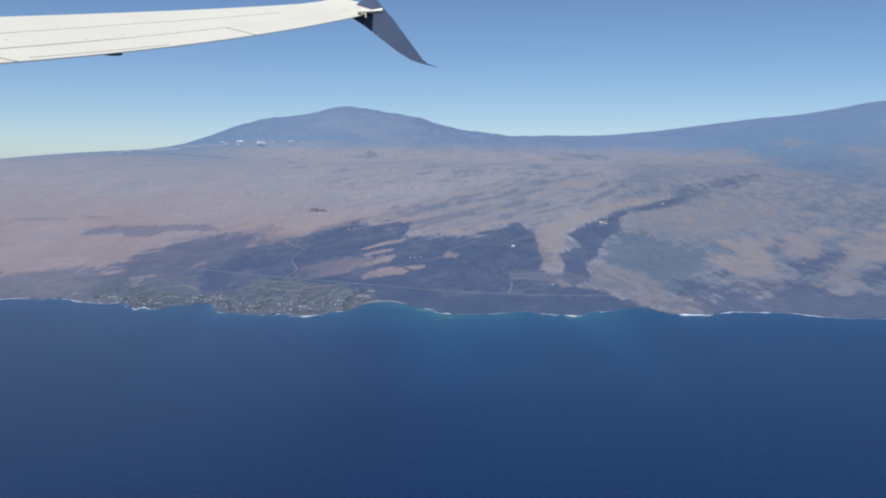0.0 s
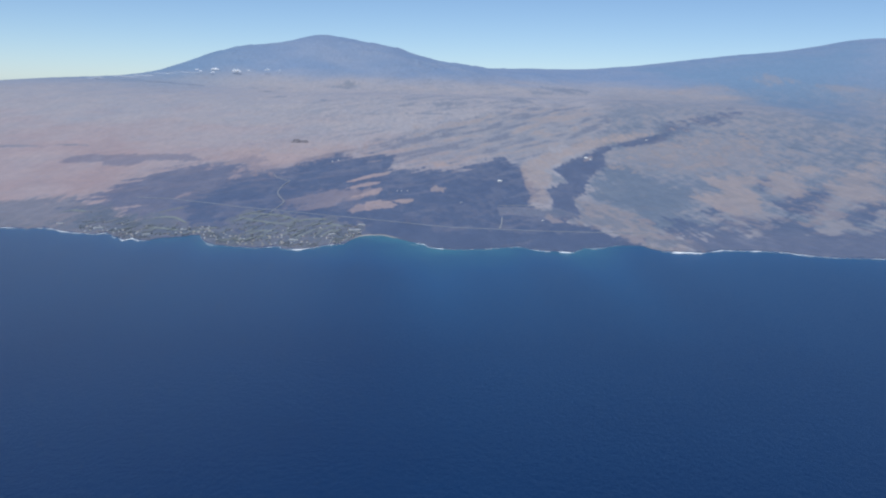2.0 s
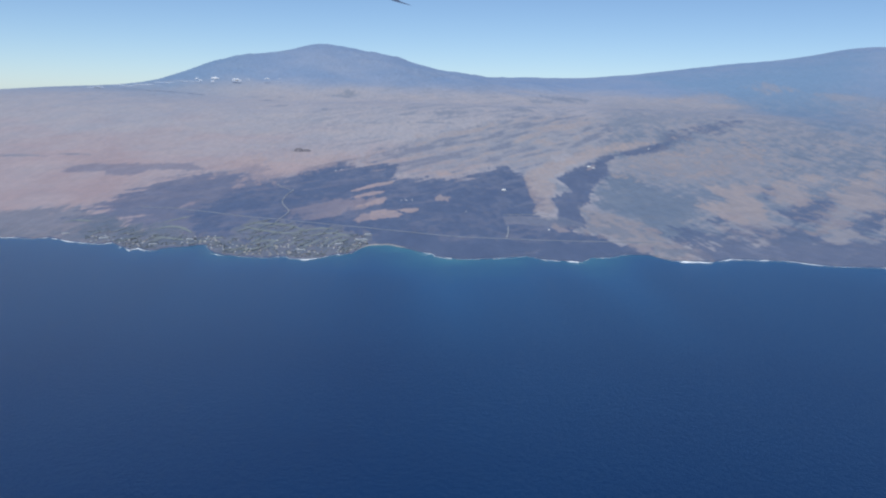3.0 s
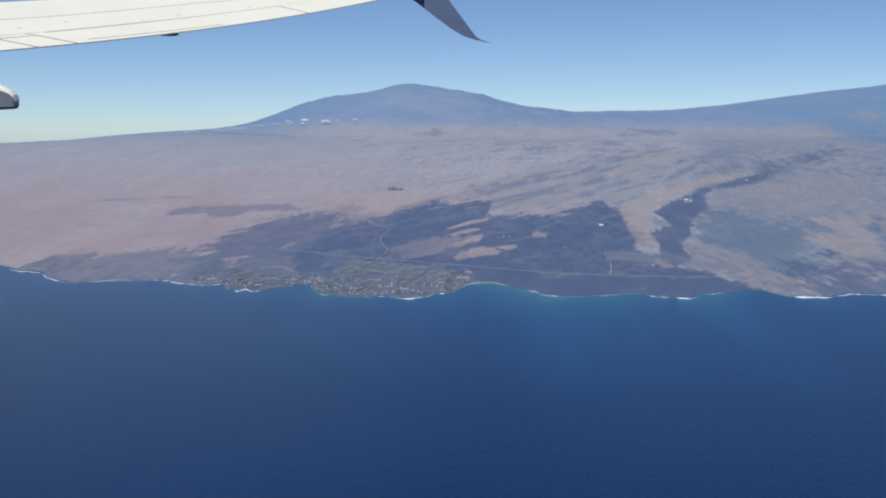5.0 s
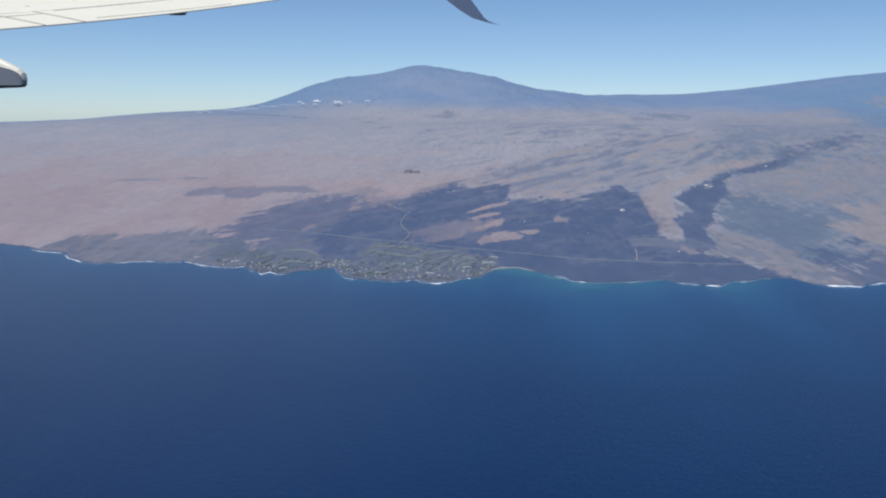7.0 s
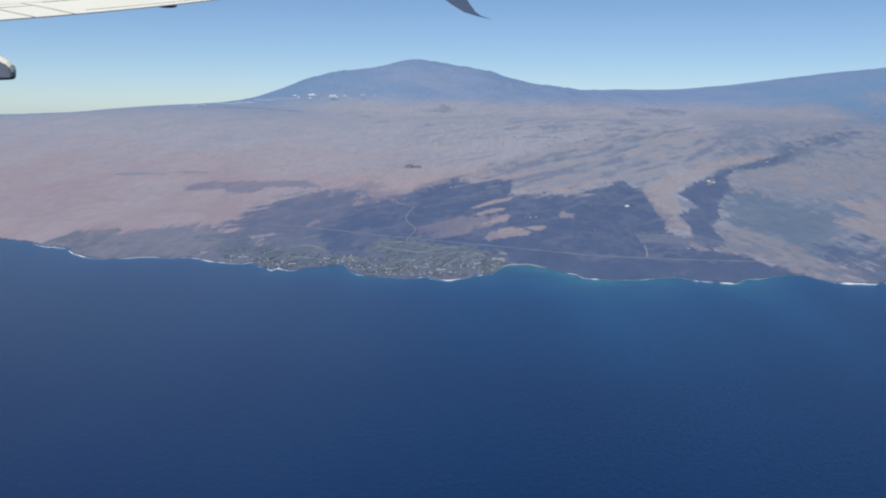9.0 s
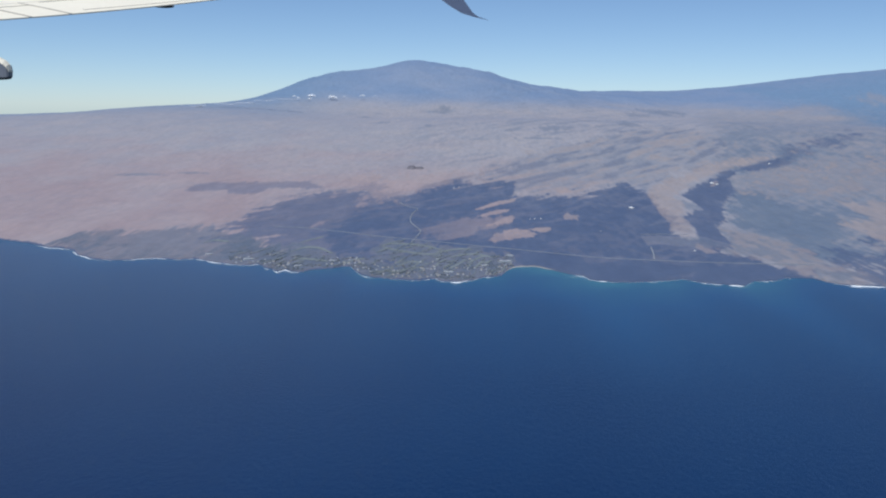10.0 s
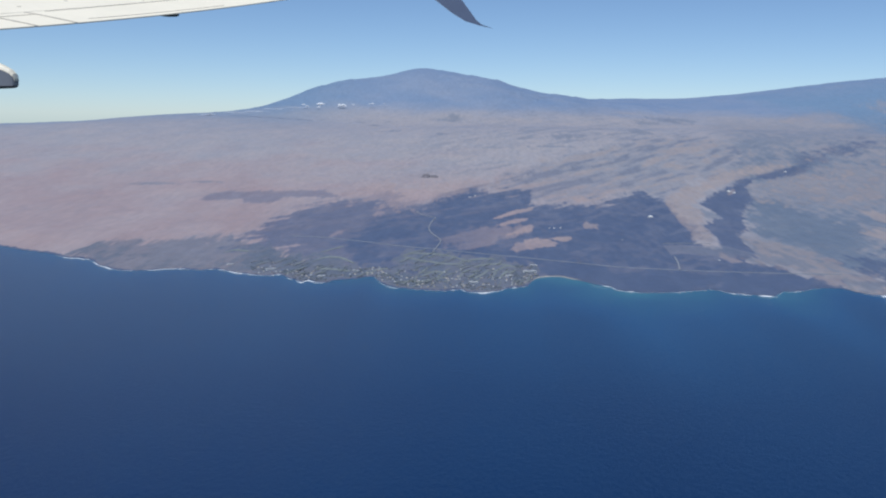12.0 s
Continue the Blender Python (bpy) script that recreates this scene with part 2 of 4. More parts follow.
LAVA_HOLE = [(-92.2, 457.7), (-84.5, 463.5), (-79.5, 453.2), (-82.7, 443.3), (-88.8, 445.8)]
LAVA_BAND = [(-109.9, 466.2), (-96.6, 472), (-83.4, 483.5), (-70.1, 479.8), (-71, 471.1), (-84.9, 468.1), (-95.3, 460.9), (-105.9, 457.5)]
TAN_TONGUE = [(87, 724), (97, 756), (112, 784), (134, 820), (164, 866), (201, 909), (234, 932), (261, 938), (229, 897), (194, 864), (173, 843), (151, 803), (132, 770), (116, 738), (106, 711), (108, 691), (101, 649), (91, 625), (91.4, 605.9), (89.1, 580.4), (81.3, 561), (70.2, 555.2), (72, 577), (79.9, 605.3), (80, 638), (83, 667), (85, 698)]
TAN_SHORE = [(103.7, 584), (108.9, 586.8), (115.9, 580.7), (112.9, 566.3), (117.5, 557), (122.5, 546.9), (129.4, 533.4), (130.1, 523.5), (120.7, 507), (122.2, 498.4), (126.8, 486.6), (129.4, 470.9), (130.9, 453.4), (137.2, 449.7), (136.7, 436.1), (136.7, 427.2), (121.7, 423.8), (110.8, 434.6), (107.7, 447.6), (107.2, 461.8), (102.1, 480.6), (94, 491.6), (83.9, 497.1), (76.7, 503.7), (77.3, 512.4), (87.8, 512.3), (94.4, 514.1), (98.2, 536.2), (100.3, 557.7)]
TAN_PLOT = [(50.7, 545.1), (61.6, 548.2), (87, 546), (96.2, 521), (78.8, 512.5), (61.6, 517.1), (49, 515)]
TAN_LENS_A = [(-44, 636), (-39, 654), (-26, 681), (-13, 693), (-16, 678), (-31, 654), (-39, 641)]
TAN_LENS_B = [(-40.7, 615.6), (-31, 635), (-20, 646), (-20, 635), (-31.4, 618), (-38.9, 609)]
RED_FIELD = [(-75.1, 541), (-71.1, 558.4), (-64.9, 573.8), (-56.7, 592.3), (-49.8, 604), (-42.5, 602), (-37, 611.5), (-31.7, 601.8), (-26.2, 608.8), (-28.5, 588.1), (-35.8, 570.6), (-42.6, 562.5), (-49.2, 545.8), (-58.6, 532.5), (-66.7, 535.3)]
TAN_LENS_C = [(-39.2, 570.6), (-32.1, 586.2), (-26.2, 606.8), (-20.5, 614.1), (-18.3, 605.4), (-21.4, 589.4), (-28.7, 579.5)]
RED_LENS = [(-37.1, 522), (-33, 541.6), (-26.1, 554.6), (-19.1, 563.9), (-12.5, 560.5), (-7.9, 544.5), (-14.1, 533.2), (-23.9, 525.1), (-33.5, 518.8)]
RED_LENS_SMALL = [(-13.9, 566.2), (-9.5, 556.3), (-4.9, 550.4), (1, 563.1), (2.5, 573.6), (-5.3, 568.7), (-9.5, 566.4)]
PALE_TOP = [(16, 723), (22, 739), (29, 742), (31, 730), (22, 718)]
PALE_MID = [(14, 621), (18, 629), (18.5, 619.8), (24, 623), (21, 608.3), (13.8, 605.5)]
PALE_WEST = [(-127, 639), (-124, 660), (-118, 677), (-112, 675), (-118, 659), (-123, 639)]
PALE_SPUR = [(-140.9, 563.9), (-139.7, 577.4), (-135.1, 585.9), (-135.7, 574)]
PALE_RIVER = [(147, 774), (154, 791), (160, 795), (153, 772), (146, 763)]
OLD_FLOW = [(115.3, 578.7), (115.8, 600.6), (121, 632), (132, 671), (147, 709), (163, 758), (182, 772), (178, 715), (179, 667), (193, 651), (199, 627), (185, 583.3), (159.3, 534.2), (152, 500.1), (129.8, 475.7), (122.2, 498.4), (122.9, 511.1), (130.8, 525.5), (123.3, 549.3)]
OLD_TONGUE = [(107, 711), (115, 686), (112, 655), (98, 640)]
COAST_SCRUB = [(-275.3, 492.3), (-271.6, 507.6), (-270.1, 525.6), (-265.4, 533.7), (-249.2, 538.2), (-223.6, 535.2), (-196.8, 544.2), (-182.4, 527.2), (-166.9, 516), (-154.3, 494.6), (-136.3, 426.2), (-157.6, 424), (-172.6, 431.3), (-191.2, 432.1), (-207.9, 424.2), (-227.6, 434.1), (-244.3, 450.4)]
RED_INLET = [(-237.4, 515.6), (-224.7, 538.6), (-197.9, 548.1), (-184.6, 506.6), (-189.7, 478.1), (-208.7, 466.3), (-220.3, 474.4)]
RESORT = [(-178.1, 505.3), (-166.9, 516), (-152.8, 494.9), (-140, 475.9), (-140.2, 494.5), (-130.9, 497.7), (-121.3, 484.5), (-111.9, 464.4), (-95.8, 465.4), (-96.5, 487.3), (-93.1, 512.6), (-86.6, 523.4), (-78.8, 510.8), (-67, 505.3), (-57.5, 491.9), (-39.9, 491.6), (-38.4, 474.8), (-25.3, 474.9), (-25.6, 448.4), (-30.5, 421.1), (-52.5, 392.8), (-76.1, 395.2), (-91, 400.9), (-101.8, 427.2), (-116.7, 417.2), (-127.2, 413.1), (-137.5, 420.2), (-155.9, 427.1)]
STREAKS = [(-56, 783), (-37, 819), (19, 923), (84, 1009), (164, 1117), (219, 1072), (225, 979), (201, 918), (165, 872), (135, 826), (99, 764), (87, 734), (81, 765), (44, 726), (8, 708), (-15, 706), (-38, 772)]
TAN_BELT = [(-159, 735), (-145, 774), (-110, 803), (-71, 814), (-37, 828), (-47, 797), (-66, 779), (-86, 724), (-100, 690), (-116, 682), (-130, 728), (-147, 727)]
TAN_R_MAIN = [(220, 693), (239, 705), (270, 705), (245, 642), (232.3, 603.4), (228.5, 581), (226.8, 563.2), (207.9, 541.4), (195.3, 534.9), (188.1, 543.4), (190.1, 575.4), (185.7, 601.9), (197.4, 615.1), (216, 636), (217, 664)]
TAN_R_HIGH = [(288, 716), (312, 741), (338, 765), (347, 757), (322, 722), (295, 690), (292, 668), (294, 650), (277, 638), (265.1, 619.8), (248.8, 618), (247, 629), (268, 668)]
TAN_R_FAR = [(292, 636), (316, 680), (358, 740), (392, 773), (416, 789), (313.8, 593.2), (300.2, 590.1), (296.4, 611.9)]
TAN_R_LOW = [(221.2, 508.9), (240, 529.3), (266, 575), (286.1, 606.2), (300.9, 613), (274.4, 565.9), (242.3, 519.8), (227.3, 501.1)]
TAN_MOTTLE = [(158, 770), (184, 833), (244, 883), (314, 928), (349, 900), (330, 821), (295, 745), (243, 716), (215, 699), (203, 732), (173, 742)]
DARK_R_SPOT = [(258, 677), (268, 694), (279, 699), (263, 657), (247, 629), (241, 628)]
DARK_R_WEDGE = [(234.1, 581.4), (255.9, 611.7), (275, 633), (294, 650), (307, 664), (296, 636), (286.2, 610.7), (269.3, 586.3), (242.7, 539.1), (225.6, 519.1), (210.1, 505.5), (204, 504.8)]
DARK_R_END = [(253.9, 541.1), (280.1, 577.7), (306.8, 603.2), (319.6, 604.4), (265.4, 501.1), (238.7, 498.5)]
SHORE_R = [(132.1, 471.3), (166.4, 508.2), (186.8, 529.9), (216.5, 537.4), (220.3, 507.1), (254.4, 499.6), (299.3, 504.4), (213.2, 358.4), (151.3, 375.2), (122.9, 390.7), (132.6, 438.8)]
HIGHWAY = [(-163.4, 557.4), (-142.8, 555.3), (-120.9, 543), (-99.9, 529.8), (-80.2, 521.3), (-61.1, 512.1), (-39.8, 502.2), (-16.5, 490.7), (2.9, 480.9), (19.1, 473.8), (43.5, 469.6), (70.3, 466.1), (100.1, 465.2), (122.2, 466.1)]
UPROAD = [(-78.8, 510.8), (-77.7, 521), (-76.3, 534.8), (-75.5, 548.6), (-77.8, 559.6), (-80.9, 571), (-83.8, 583), (-85.1, 597.1), (-84.7, 616.9), (-82, 640), (-86, 643), (-93, 654), (-97, 667)]
ACCESS = [(44, 471.1), (46.9, 487.6), (49.6, 509.8)]
FOREST = [(568, 2165), (1120, 2238), (503, 994), (486, 1080), (612, 1531), (642, 1836), (588, 1921)]
PLOT_EDGE = [(51.5, 550.8), (67.2, 553.5), (80.0, 551.6)]

COAST_NORTH = [(-1500, 1250), (-900, 900), (-600, 700), (-420, 590), (-301, 507), (-277.4, 493.5), (-263.9, 480.9), (-258.5, 481.8), (-248.3, 475.3), (-238.6, 459.7), (-225.9, 449.1), (-216.8, 446.9), (-206.2, 451.5), (-199.4, 455.6), (-187.2, 452.2), (-180.3, 456.5), (-176.1, 453.5), (-169.4, 447.6), (-161.5, 443.5), (-151.3, 439.9), (-147.2, 445), (-140.9, 435), (-133.2, 423.8), (-130.9, 431.5), (-127, 424.5), (-121.9, 425), (-119.2, 431.2), (-110.7, 435.2), (-106.5, 441.9), (-102.6, 442.5)]
COAST_BAY = [(-99.2, 430.6), (-95.4, 420.9), (-90.3, 415.9), (-82.5, 412.6), (-74.9, 410.7), (-68.8, 410), (-65.2, 413.3), (-61.6, 415), (-59.7, 409.9), (-52.8, 407.6), (-46.7, 412.2), (-40.5, 419.8), (-32.9, 425.2), (-30.5, 436.9), (-27, 446.4), (-21.5, 450.6), (-16.1, 450.8), (-12.4, 446.5), (-8.7, 442.6), (-4.1, 435.6)]
COAST_SOUTH = [(0.4, 430), (4, 427.5), (5.5, 419.6), (11.3, 416.3), (17.1, 413.9), (23.4, 414.9), (31.1, 417.1), (37.9, 420.4), (43.3, 422.4), (47.7, 425.5), (50.6, 421.7), (54.3, 416.6), (59.9, 414.6), (66.7, 412.8), (71.3, 412), (74.9, 417.8), (78.4, 423.6), (83.5, 424.1), (89.1, 426.1), (94.8, 432.2), (100.5, 434), (107.9, 433.4), (111.3, 425.6), (115, 419.3), (124.2, 417.7), (132.5, 417.3), (144.7, 425.6), (157.6, 424.1), (168.2, 423.7), (174.6, 419.9), (180.3, 414.6), (191.4, 410), (208.7, 409.2), (260, 402), (400, 372), (800, 360), (1500, 420), (2500, 700)]
SHORE = np.array(COAST_NORTH + COAST_BAY + COAST_SOUTH, float)


def shoreline(x):
    x = np.asarray(x, float)
    return np.interp(x, SHORE[:, 0], SHORE[:, 1]) + 1.4 * fbm(x, x * 0, 5.0, 3, 4) + 2.2 * fbm(x, x * 0 + 5, 1.8, 13, 4)


def hills(x, y, row, depth, breadth, length):
    z = 0.0
    for hx, h in row:
        z = z + h * np.exp(-((x - hx) / breadth) ** 2 - ((y - depth) / length) ** 2)
    return z


def ground(x, y):
    """Height of the land above the sea."""
    x, y = np.asarray(x, float), np.asarray(y, float)
    u = np.maximum(y - 430, 0)
    z = 0.0198 * u * (1 - np.exp(-u / 120)) + 9e-6 * u * u * np.exp(-((u / 1500) ** 2))
    z = z * (1 - smooth(-450, -800, x) * smooth(1500, 2300, y) * 0.9)
    z = z + 1.02 * hills(x, y, MOUNTAIN, 1960, 62, 330) + hills(x, y, LONG_SHIELD, 2350, 170, 600)
    z = z + hills(x, y, NORTH_FLANK, 1700, 170, 420) + hills(x, y, LOWER_SLOPES, 1200, 260, 330)
    far = np.clip(u / 900, 0, 1)
    z = z + far * (5.0 * fbm(x, y, 140, 11, 6) + 1.5 * fbm(x, y, 30, 5, 4)) + 0.8 * fbm(x, y, 25, 7, 4) * np.clip(u / 100, 0, 1)
    z = z + 2.2 * smooth(1650, 1850, y) * smooth(0.08, 0.22, fbm(x, y, 55, 15, 3)) * (1 - smooth(200, 330, x))
    d = y - shoreline(x)
    edge = np.where(d > 0, 0.25 + 0.35 * (1 - np.exp(-np.maximum(d, 0) / 4)), -0.9 * (1 - np.exp(np.minimum(d, 0) / 3)) )
    z = np.where(d > 0, z * smooth(0, 40, d) + edge * smooth(-0.5, 1.5, d), edge)
    r = np.hypot(x, y)
    return np.where(r > 3300, z - 120 * smooth(3300, 4500, r), z)


def polar_grid():
    az = np.radians(np.concatenate([np.arange(-74, -31, 1.0), np.arange(-31, 31, 0.05), np.arange(31, 75, 1.0)]))
    inv = 1 / np.linspace(1 / 388.0, 1 / 4300.0, 300)
    r = np.unique(np.concatenate([inv, np.linspace(900, 2500, 110)]))
    R, A = np.meshgrid(r, az, indexing="ij")
    return -28 + R * np.sin(A), 12 + R * np.cos(A)


# dark kipukas and tree belts on the high plain: place, half length, half depth
SMUDGES = [(-164, 1186, 17, 14), (-101, 1553, 18, 14), (-88, 1580, 10, 30), (-95, 1117, 7, 16), (52, 1090, 17, 30), (24, 1009, 20, 6), (-36, 1002, 9, 6),
           (-324, 791, 22, 8), (-289, 803, 18, 5), (-130, 1437, 14, 14), (-212, 1463, 12, 14),
           (300, 1755, 36, 45), (335, 1795, 28, 22), (255, 1680, 24, 30), (140, 1150, 14, 35), (156, 1200, 12, 25)]
# pale clearings high on the long slope
CLEARINGS = [(769, 1915, 42, 60), (860, 1793, 42, 50), (611, 1847, 42, 60), (564, 1821, 42, 50), (613, 1721, 42, 40)]
# cover is drawn out along the camera's view, about six times as long as broad, to look even from there
DRAWN = 6.0


def build_land():
    X, Y = polar_grid()
    Z = ground(X, Y)
    me = sheet("island_land", X, Y, Z, M_LAND)
    x, y = X.ravel(), Y.ravel()
    q = y / DRAWN
    broad = 2.2 * fbm(x, y, 48, 21, 7)

    def unit(v):
        return v / np.std(v)

    ragged = unit(1.3 * fbm(x, q, 12, 21, 5) + 1.1 * fbm(x, q, 4.0, 25, 4) + 1.2 * fbm(x, q, 1.6, 27, 3))
    # flow lines: tongues run down and to the north-west
    along, across = 0.978 * x + 0.208 * q, -0.208 * x + 0.978 * q
    flow = unit(0.7 * fbm(along * 0.1, across, 6, 41, 5) + 1.1 * fbm(along * 0.1, across, 2.0, 43, 4))
    fine = unit(1.0 * fbm(x * 0.55, q, 1.8, 73, 4) + 0.9 * fbm(x * 0.4, q, 6, 77, 4))

    def m(poly, soft, amp, tongue=0.0):
        flat = [(px, py / DRAWN) for px, py in poly]
        return smooth(-soft, soft, reach(flat, x, q, 2 * amp + 2 * tongue + soft) + amp * ragged + tongue * flow)

    south = smooth(70, 125, x - 0.22 * (y - 500)) * smooth(440, 500, y) * (1 - 0.45 * smooth(850, 1300, y)) * (1 - smooth(1600, 2000, y))
    resort, hole = m(RESORT, 0.8, 1.2), np.maximum(m(LAVA_HOLE, 0.6, 0.6), m(LAVA_BAND, 0.6, 0.8))
    core = m(LAVA_CORE, 1.2, 0.9, 2.4)
    river = m(LAVA_RIVER, 0.9, 0.7, 0.3) * 0.95
    lava = np.maximum.reduce([m(LAVA_WEST, 3.0, 1.6, 3.0) * 0.78, m(LAVA_SHORE, 1.0, 0.8) * 1.15, core + (0.45 * m(LAVA_CORE, 6, 1.5, 4) - 0.45 * core) * smooth(560, 660, y), river, m(RIVER_HEAD, 4, 2.5, 1.5) * 0.75,
                              m(LAVA_FINGER, 0.8, 0.6, 0.4) * 0.5, m(DARK_R_SPOT, 0.8, 0.9) * 0.8, m(DARK_R_WEDGE, 1.0, 1.4, 0.5) * 0.9,
                              m(DARK_R_END, 1.0, 2, 1.5) * 0.8, m(SHORE_R, 3, 3, 2) * 0.86])
    streaks = m(STREAKS, 4, 3)
    lava = np.maximum(lava, streaks * smooth(0.2, 1.3, flow) * 0.46)
    lava = lava * (1 - 0.14 * smooth(0.6, 1.8, flow)) * (1 - 0.12 * smooth(0.0, 1.5, fine))
    old = np.maximum.reduce([m(OLD_FLOW, 2.5, 2.0, 1) * 0.95, m(OLD_TONGUE, 1.5, 2) * 0.6, m(TAN_SHORE, 2.5, 2) * 0.95, m(TAN_TONGUE, 2, 1) * 0.5 * (1 - smooth(560, 760, y)), streaks * 0.35, m(RED_INLET, 2, 2) * 0.5, m(LAVA_WEST, 9, 6) * 0.25, m(TAN_PLOT, 1.5, 0.8) * 0.8])
    old = np.maximum(old, south * (0.6 + 0.3 * smooth(-0.6, 1.0, 0.5 * flow + 0.8 * fine)))
    old = np.maximum(old, smooth(0.3, 1.4, flow) * smooth(740, 900, y) * (1 - 0.5 * smooth(1100, 1500, y)) * (1 - smooth(1700, 2000, y)) * smooth(-200, 0, x) * 0.46)
    for sx, sy, a, b in SMUDGES:
        old = np.maximum(old, smooth(1.3, 0.5, np.hypot((x - sx) / a, (y - sy) / b) - 0.3 * ragged) * 0.55)
    tan = np.maximum.reduce([m(TAN_TONGUE, 1.0, 0.8, 0.3) * (0.5 + 0.33 * smooth(500, 800, y)) * (0.75 + 0.25 * smooth(-1.2, 0.6, -fine)), m(TAN_SHORE, 1.4, 2.2, 0.8) * (0.22 + 0.42 * smooth(-1.0, 0.8, fine)),
                             m(TAN_PLOT, 0.7, 0.4) * 0.1, m(TAN_R_MAIN, 1.0, 1.4, 0.5) * 0.74, m(TAN_R_HIGH, 1, 1.6, 0.8) * 0.66, m(TAN_R_FAR, 1.5, 2, 1) * 0.62,
                             m(TAN_R_LOW, 1.2, 2, 1.5) * 0.52, m(TAN_MOTTLE, 4, 4, 3) * (0.1 + 0.62 * smooth(-0.5, 0.9, fine + 0.6 * flow)),
                             m(TAN_LENS_A, 0.4, 0.25) * 0.88, m(TAN_LENS_B, 0.4, 0.25) * 0.8, m(TAN_LENS_C, 0.5, 0.35) * 0.85, m(RED_FIELD, 1.6, 1.2, 0.8) * (0.26 + 0.2 * smooth(-75, -30, x)), m(RED_LENS, 0.5, 0.35) * (0.62 + 0.25 * smooth(-1, 0.5, fine)),
                             m(RED_LENS_SMALL, 0.4, 0.3) * 0.85, m(PALE_TOP, 0.5, 0.6) * 0.9, m(PALE_MID, 0.5, 0.7) * 0.65, m(PALE_WEST, 0.8, 0.9) * 0.5,
                             m(PALE_SPUR, 0.6, 0.7) * 0.4, m(TAN_BELT, 2.5, 2.5, 2) * 0.55])
    tan = np.maximum(tan, streaks * smooth(0.1, 1.2, -flow) * 0.55)
    flat = m(OLD_FLOW, 2.5, 2.0, 1)
    tan = np.maximum(tan, (1 - 0.8 * flat) * south * smooth(0.4, 1.6, -0.5 * flow - fine) * 0.32)
    tan = np.maximum(tan, 0.3 * m(LAVA_CORE, 6, 3) * smooth(640, 720, y) * smooth(1.0, 2.0, -flow - 0.4 * fine))
    for sx, sy, a, b in CLEARINGS:
        tan = np.maximum(tan, smooth(1.2, 0.3, np.hypot((x - sx) / a, (y - sy) / b) - 0.35 * ragged) * 0.4)
    tan = tan * (1 - 0.18 * smooth(0.0, 1.5, fine)) * (1 - 0.85 * river)
    tan = np.maximum(tan, m(PALE_RIVER, 0.5, 0.4) * 0.6)
    scrub = np.maximum(resort * (0.84 + 0.16 * smooth(-0.6, 0.8, fine)), m(COAST_SCRUB, 1.2, 1.6) * (0.65 + 0.25 * smooth(-0.5, 0.8, fine))) * (1 - 0.5 * m(RED_INLET, 2.5, 2))
    scrub = scrub * (1 - 0.85 * hole)
    lava = np.maximum(lava * (1 - 0.7 * resort) * (1 - 0.42 * m(TAN_PLOT, 0.7, 0.4)), 0.9 * hole)
    red = (1 - smooth(-170, 140, x + 0.15 * (y - 700) + 60 * broad)) * (1 - smooth(600, 1080, y + 0.2 * x + 150 * broad)) * 0.88
    height = Z.ravel()
    # soft lower edge paints the haze at the mountain's foot
    rock_haze = smooth(64, 104, height + 22 * fbm(x, y, 160, 71) + 8 * broad) * smooth(1450, 1700, y)
    # the second term paints blue haze over the north flank, not trees
    forest_haze = np.maximum(m(FOREST, 40, 8) * 0.95, smooth(1150, 1700, y + 60 * broad) * (1 - smooth(-420, -200, x)) * 0.66)
    d = y - shoreline(x)
    rim = (1 - smooth(1.0, 2.6, d + 0.6 * ragged)) * (1 - smooth(-33, -28, x) * (1 - smooth(-10, -4, x)))
    lava, scrub = np.maximum(lava, rim), scrub * (1 - rim)
    sand = smooth(-32, -26, x) * (1 - smooth(-12, -6, x)) * (1 - smooth(0.6, 1.6, d)) * (d > -1) * 0.6
    # fine noise, drawn out along the view, mottles the plain between the flows
    old = np.maximum(old, 0.2 * (0.4 + 0.6 * smooth(-220, -60, x)) * smooth(0.2, 1.6, fine) * smooth(480, 600, y) * (1 - smooth(1500, 1800, y)) * (1 - tan))
    for name, masks in (("cover_a", (lava, old, tan, scrub)), ("cover_b", (red, rock_haze, forest_haze, sand))):
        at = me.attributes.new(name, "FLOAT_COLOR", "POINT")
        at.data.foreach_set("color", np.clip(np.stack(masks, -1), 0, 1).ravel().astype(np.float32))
    return tagged(new("ground", me), "dry volcanic island with black lava flows and tan grassland", "land", kind="structure")


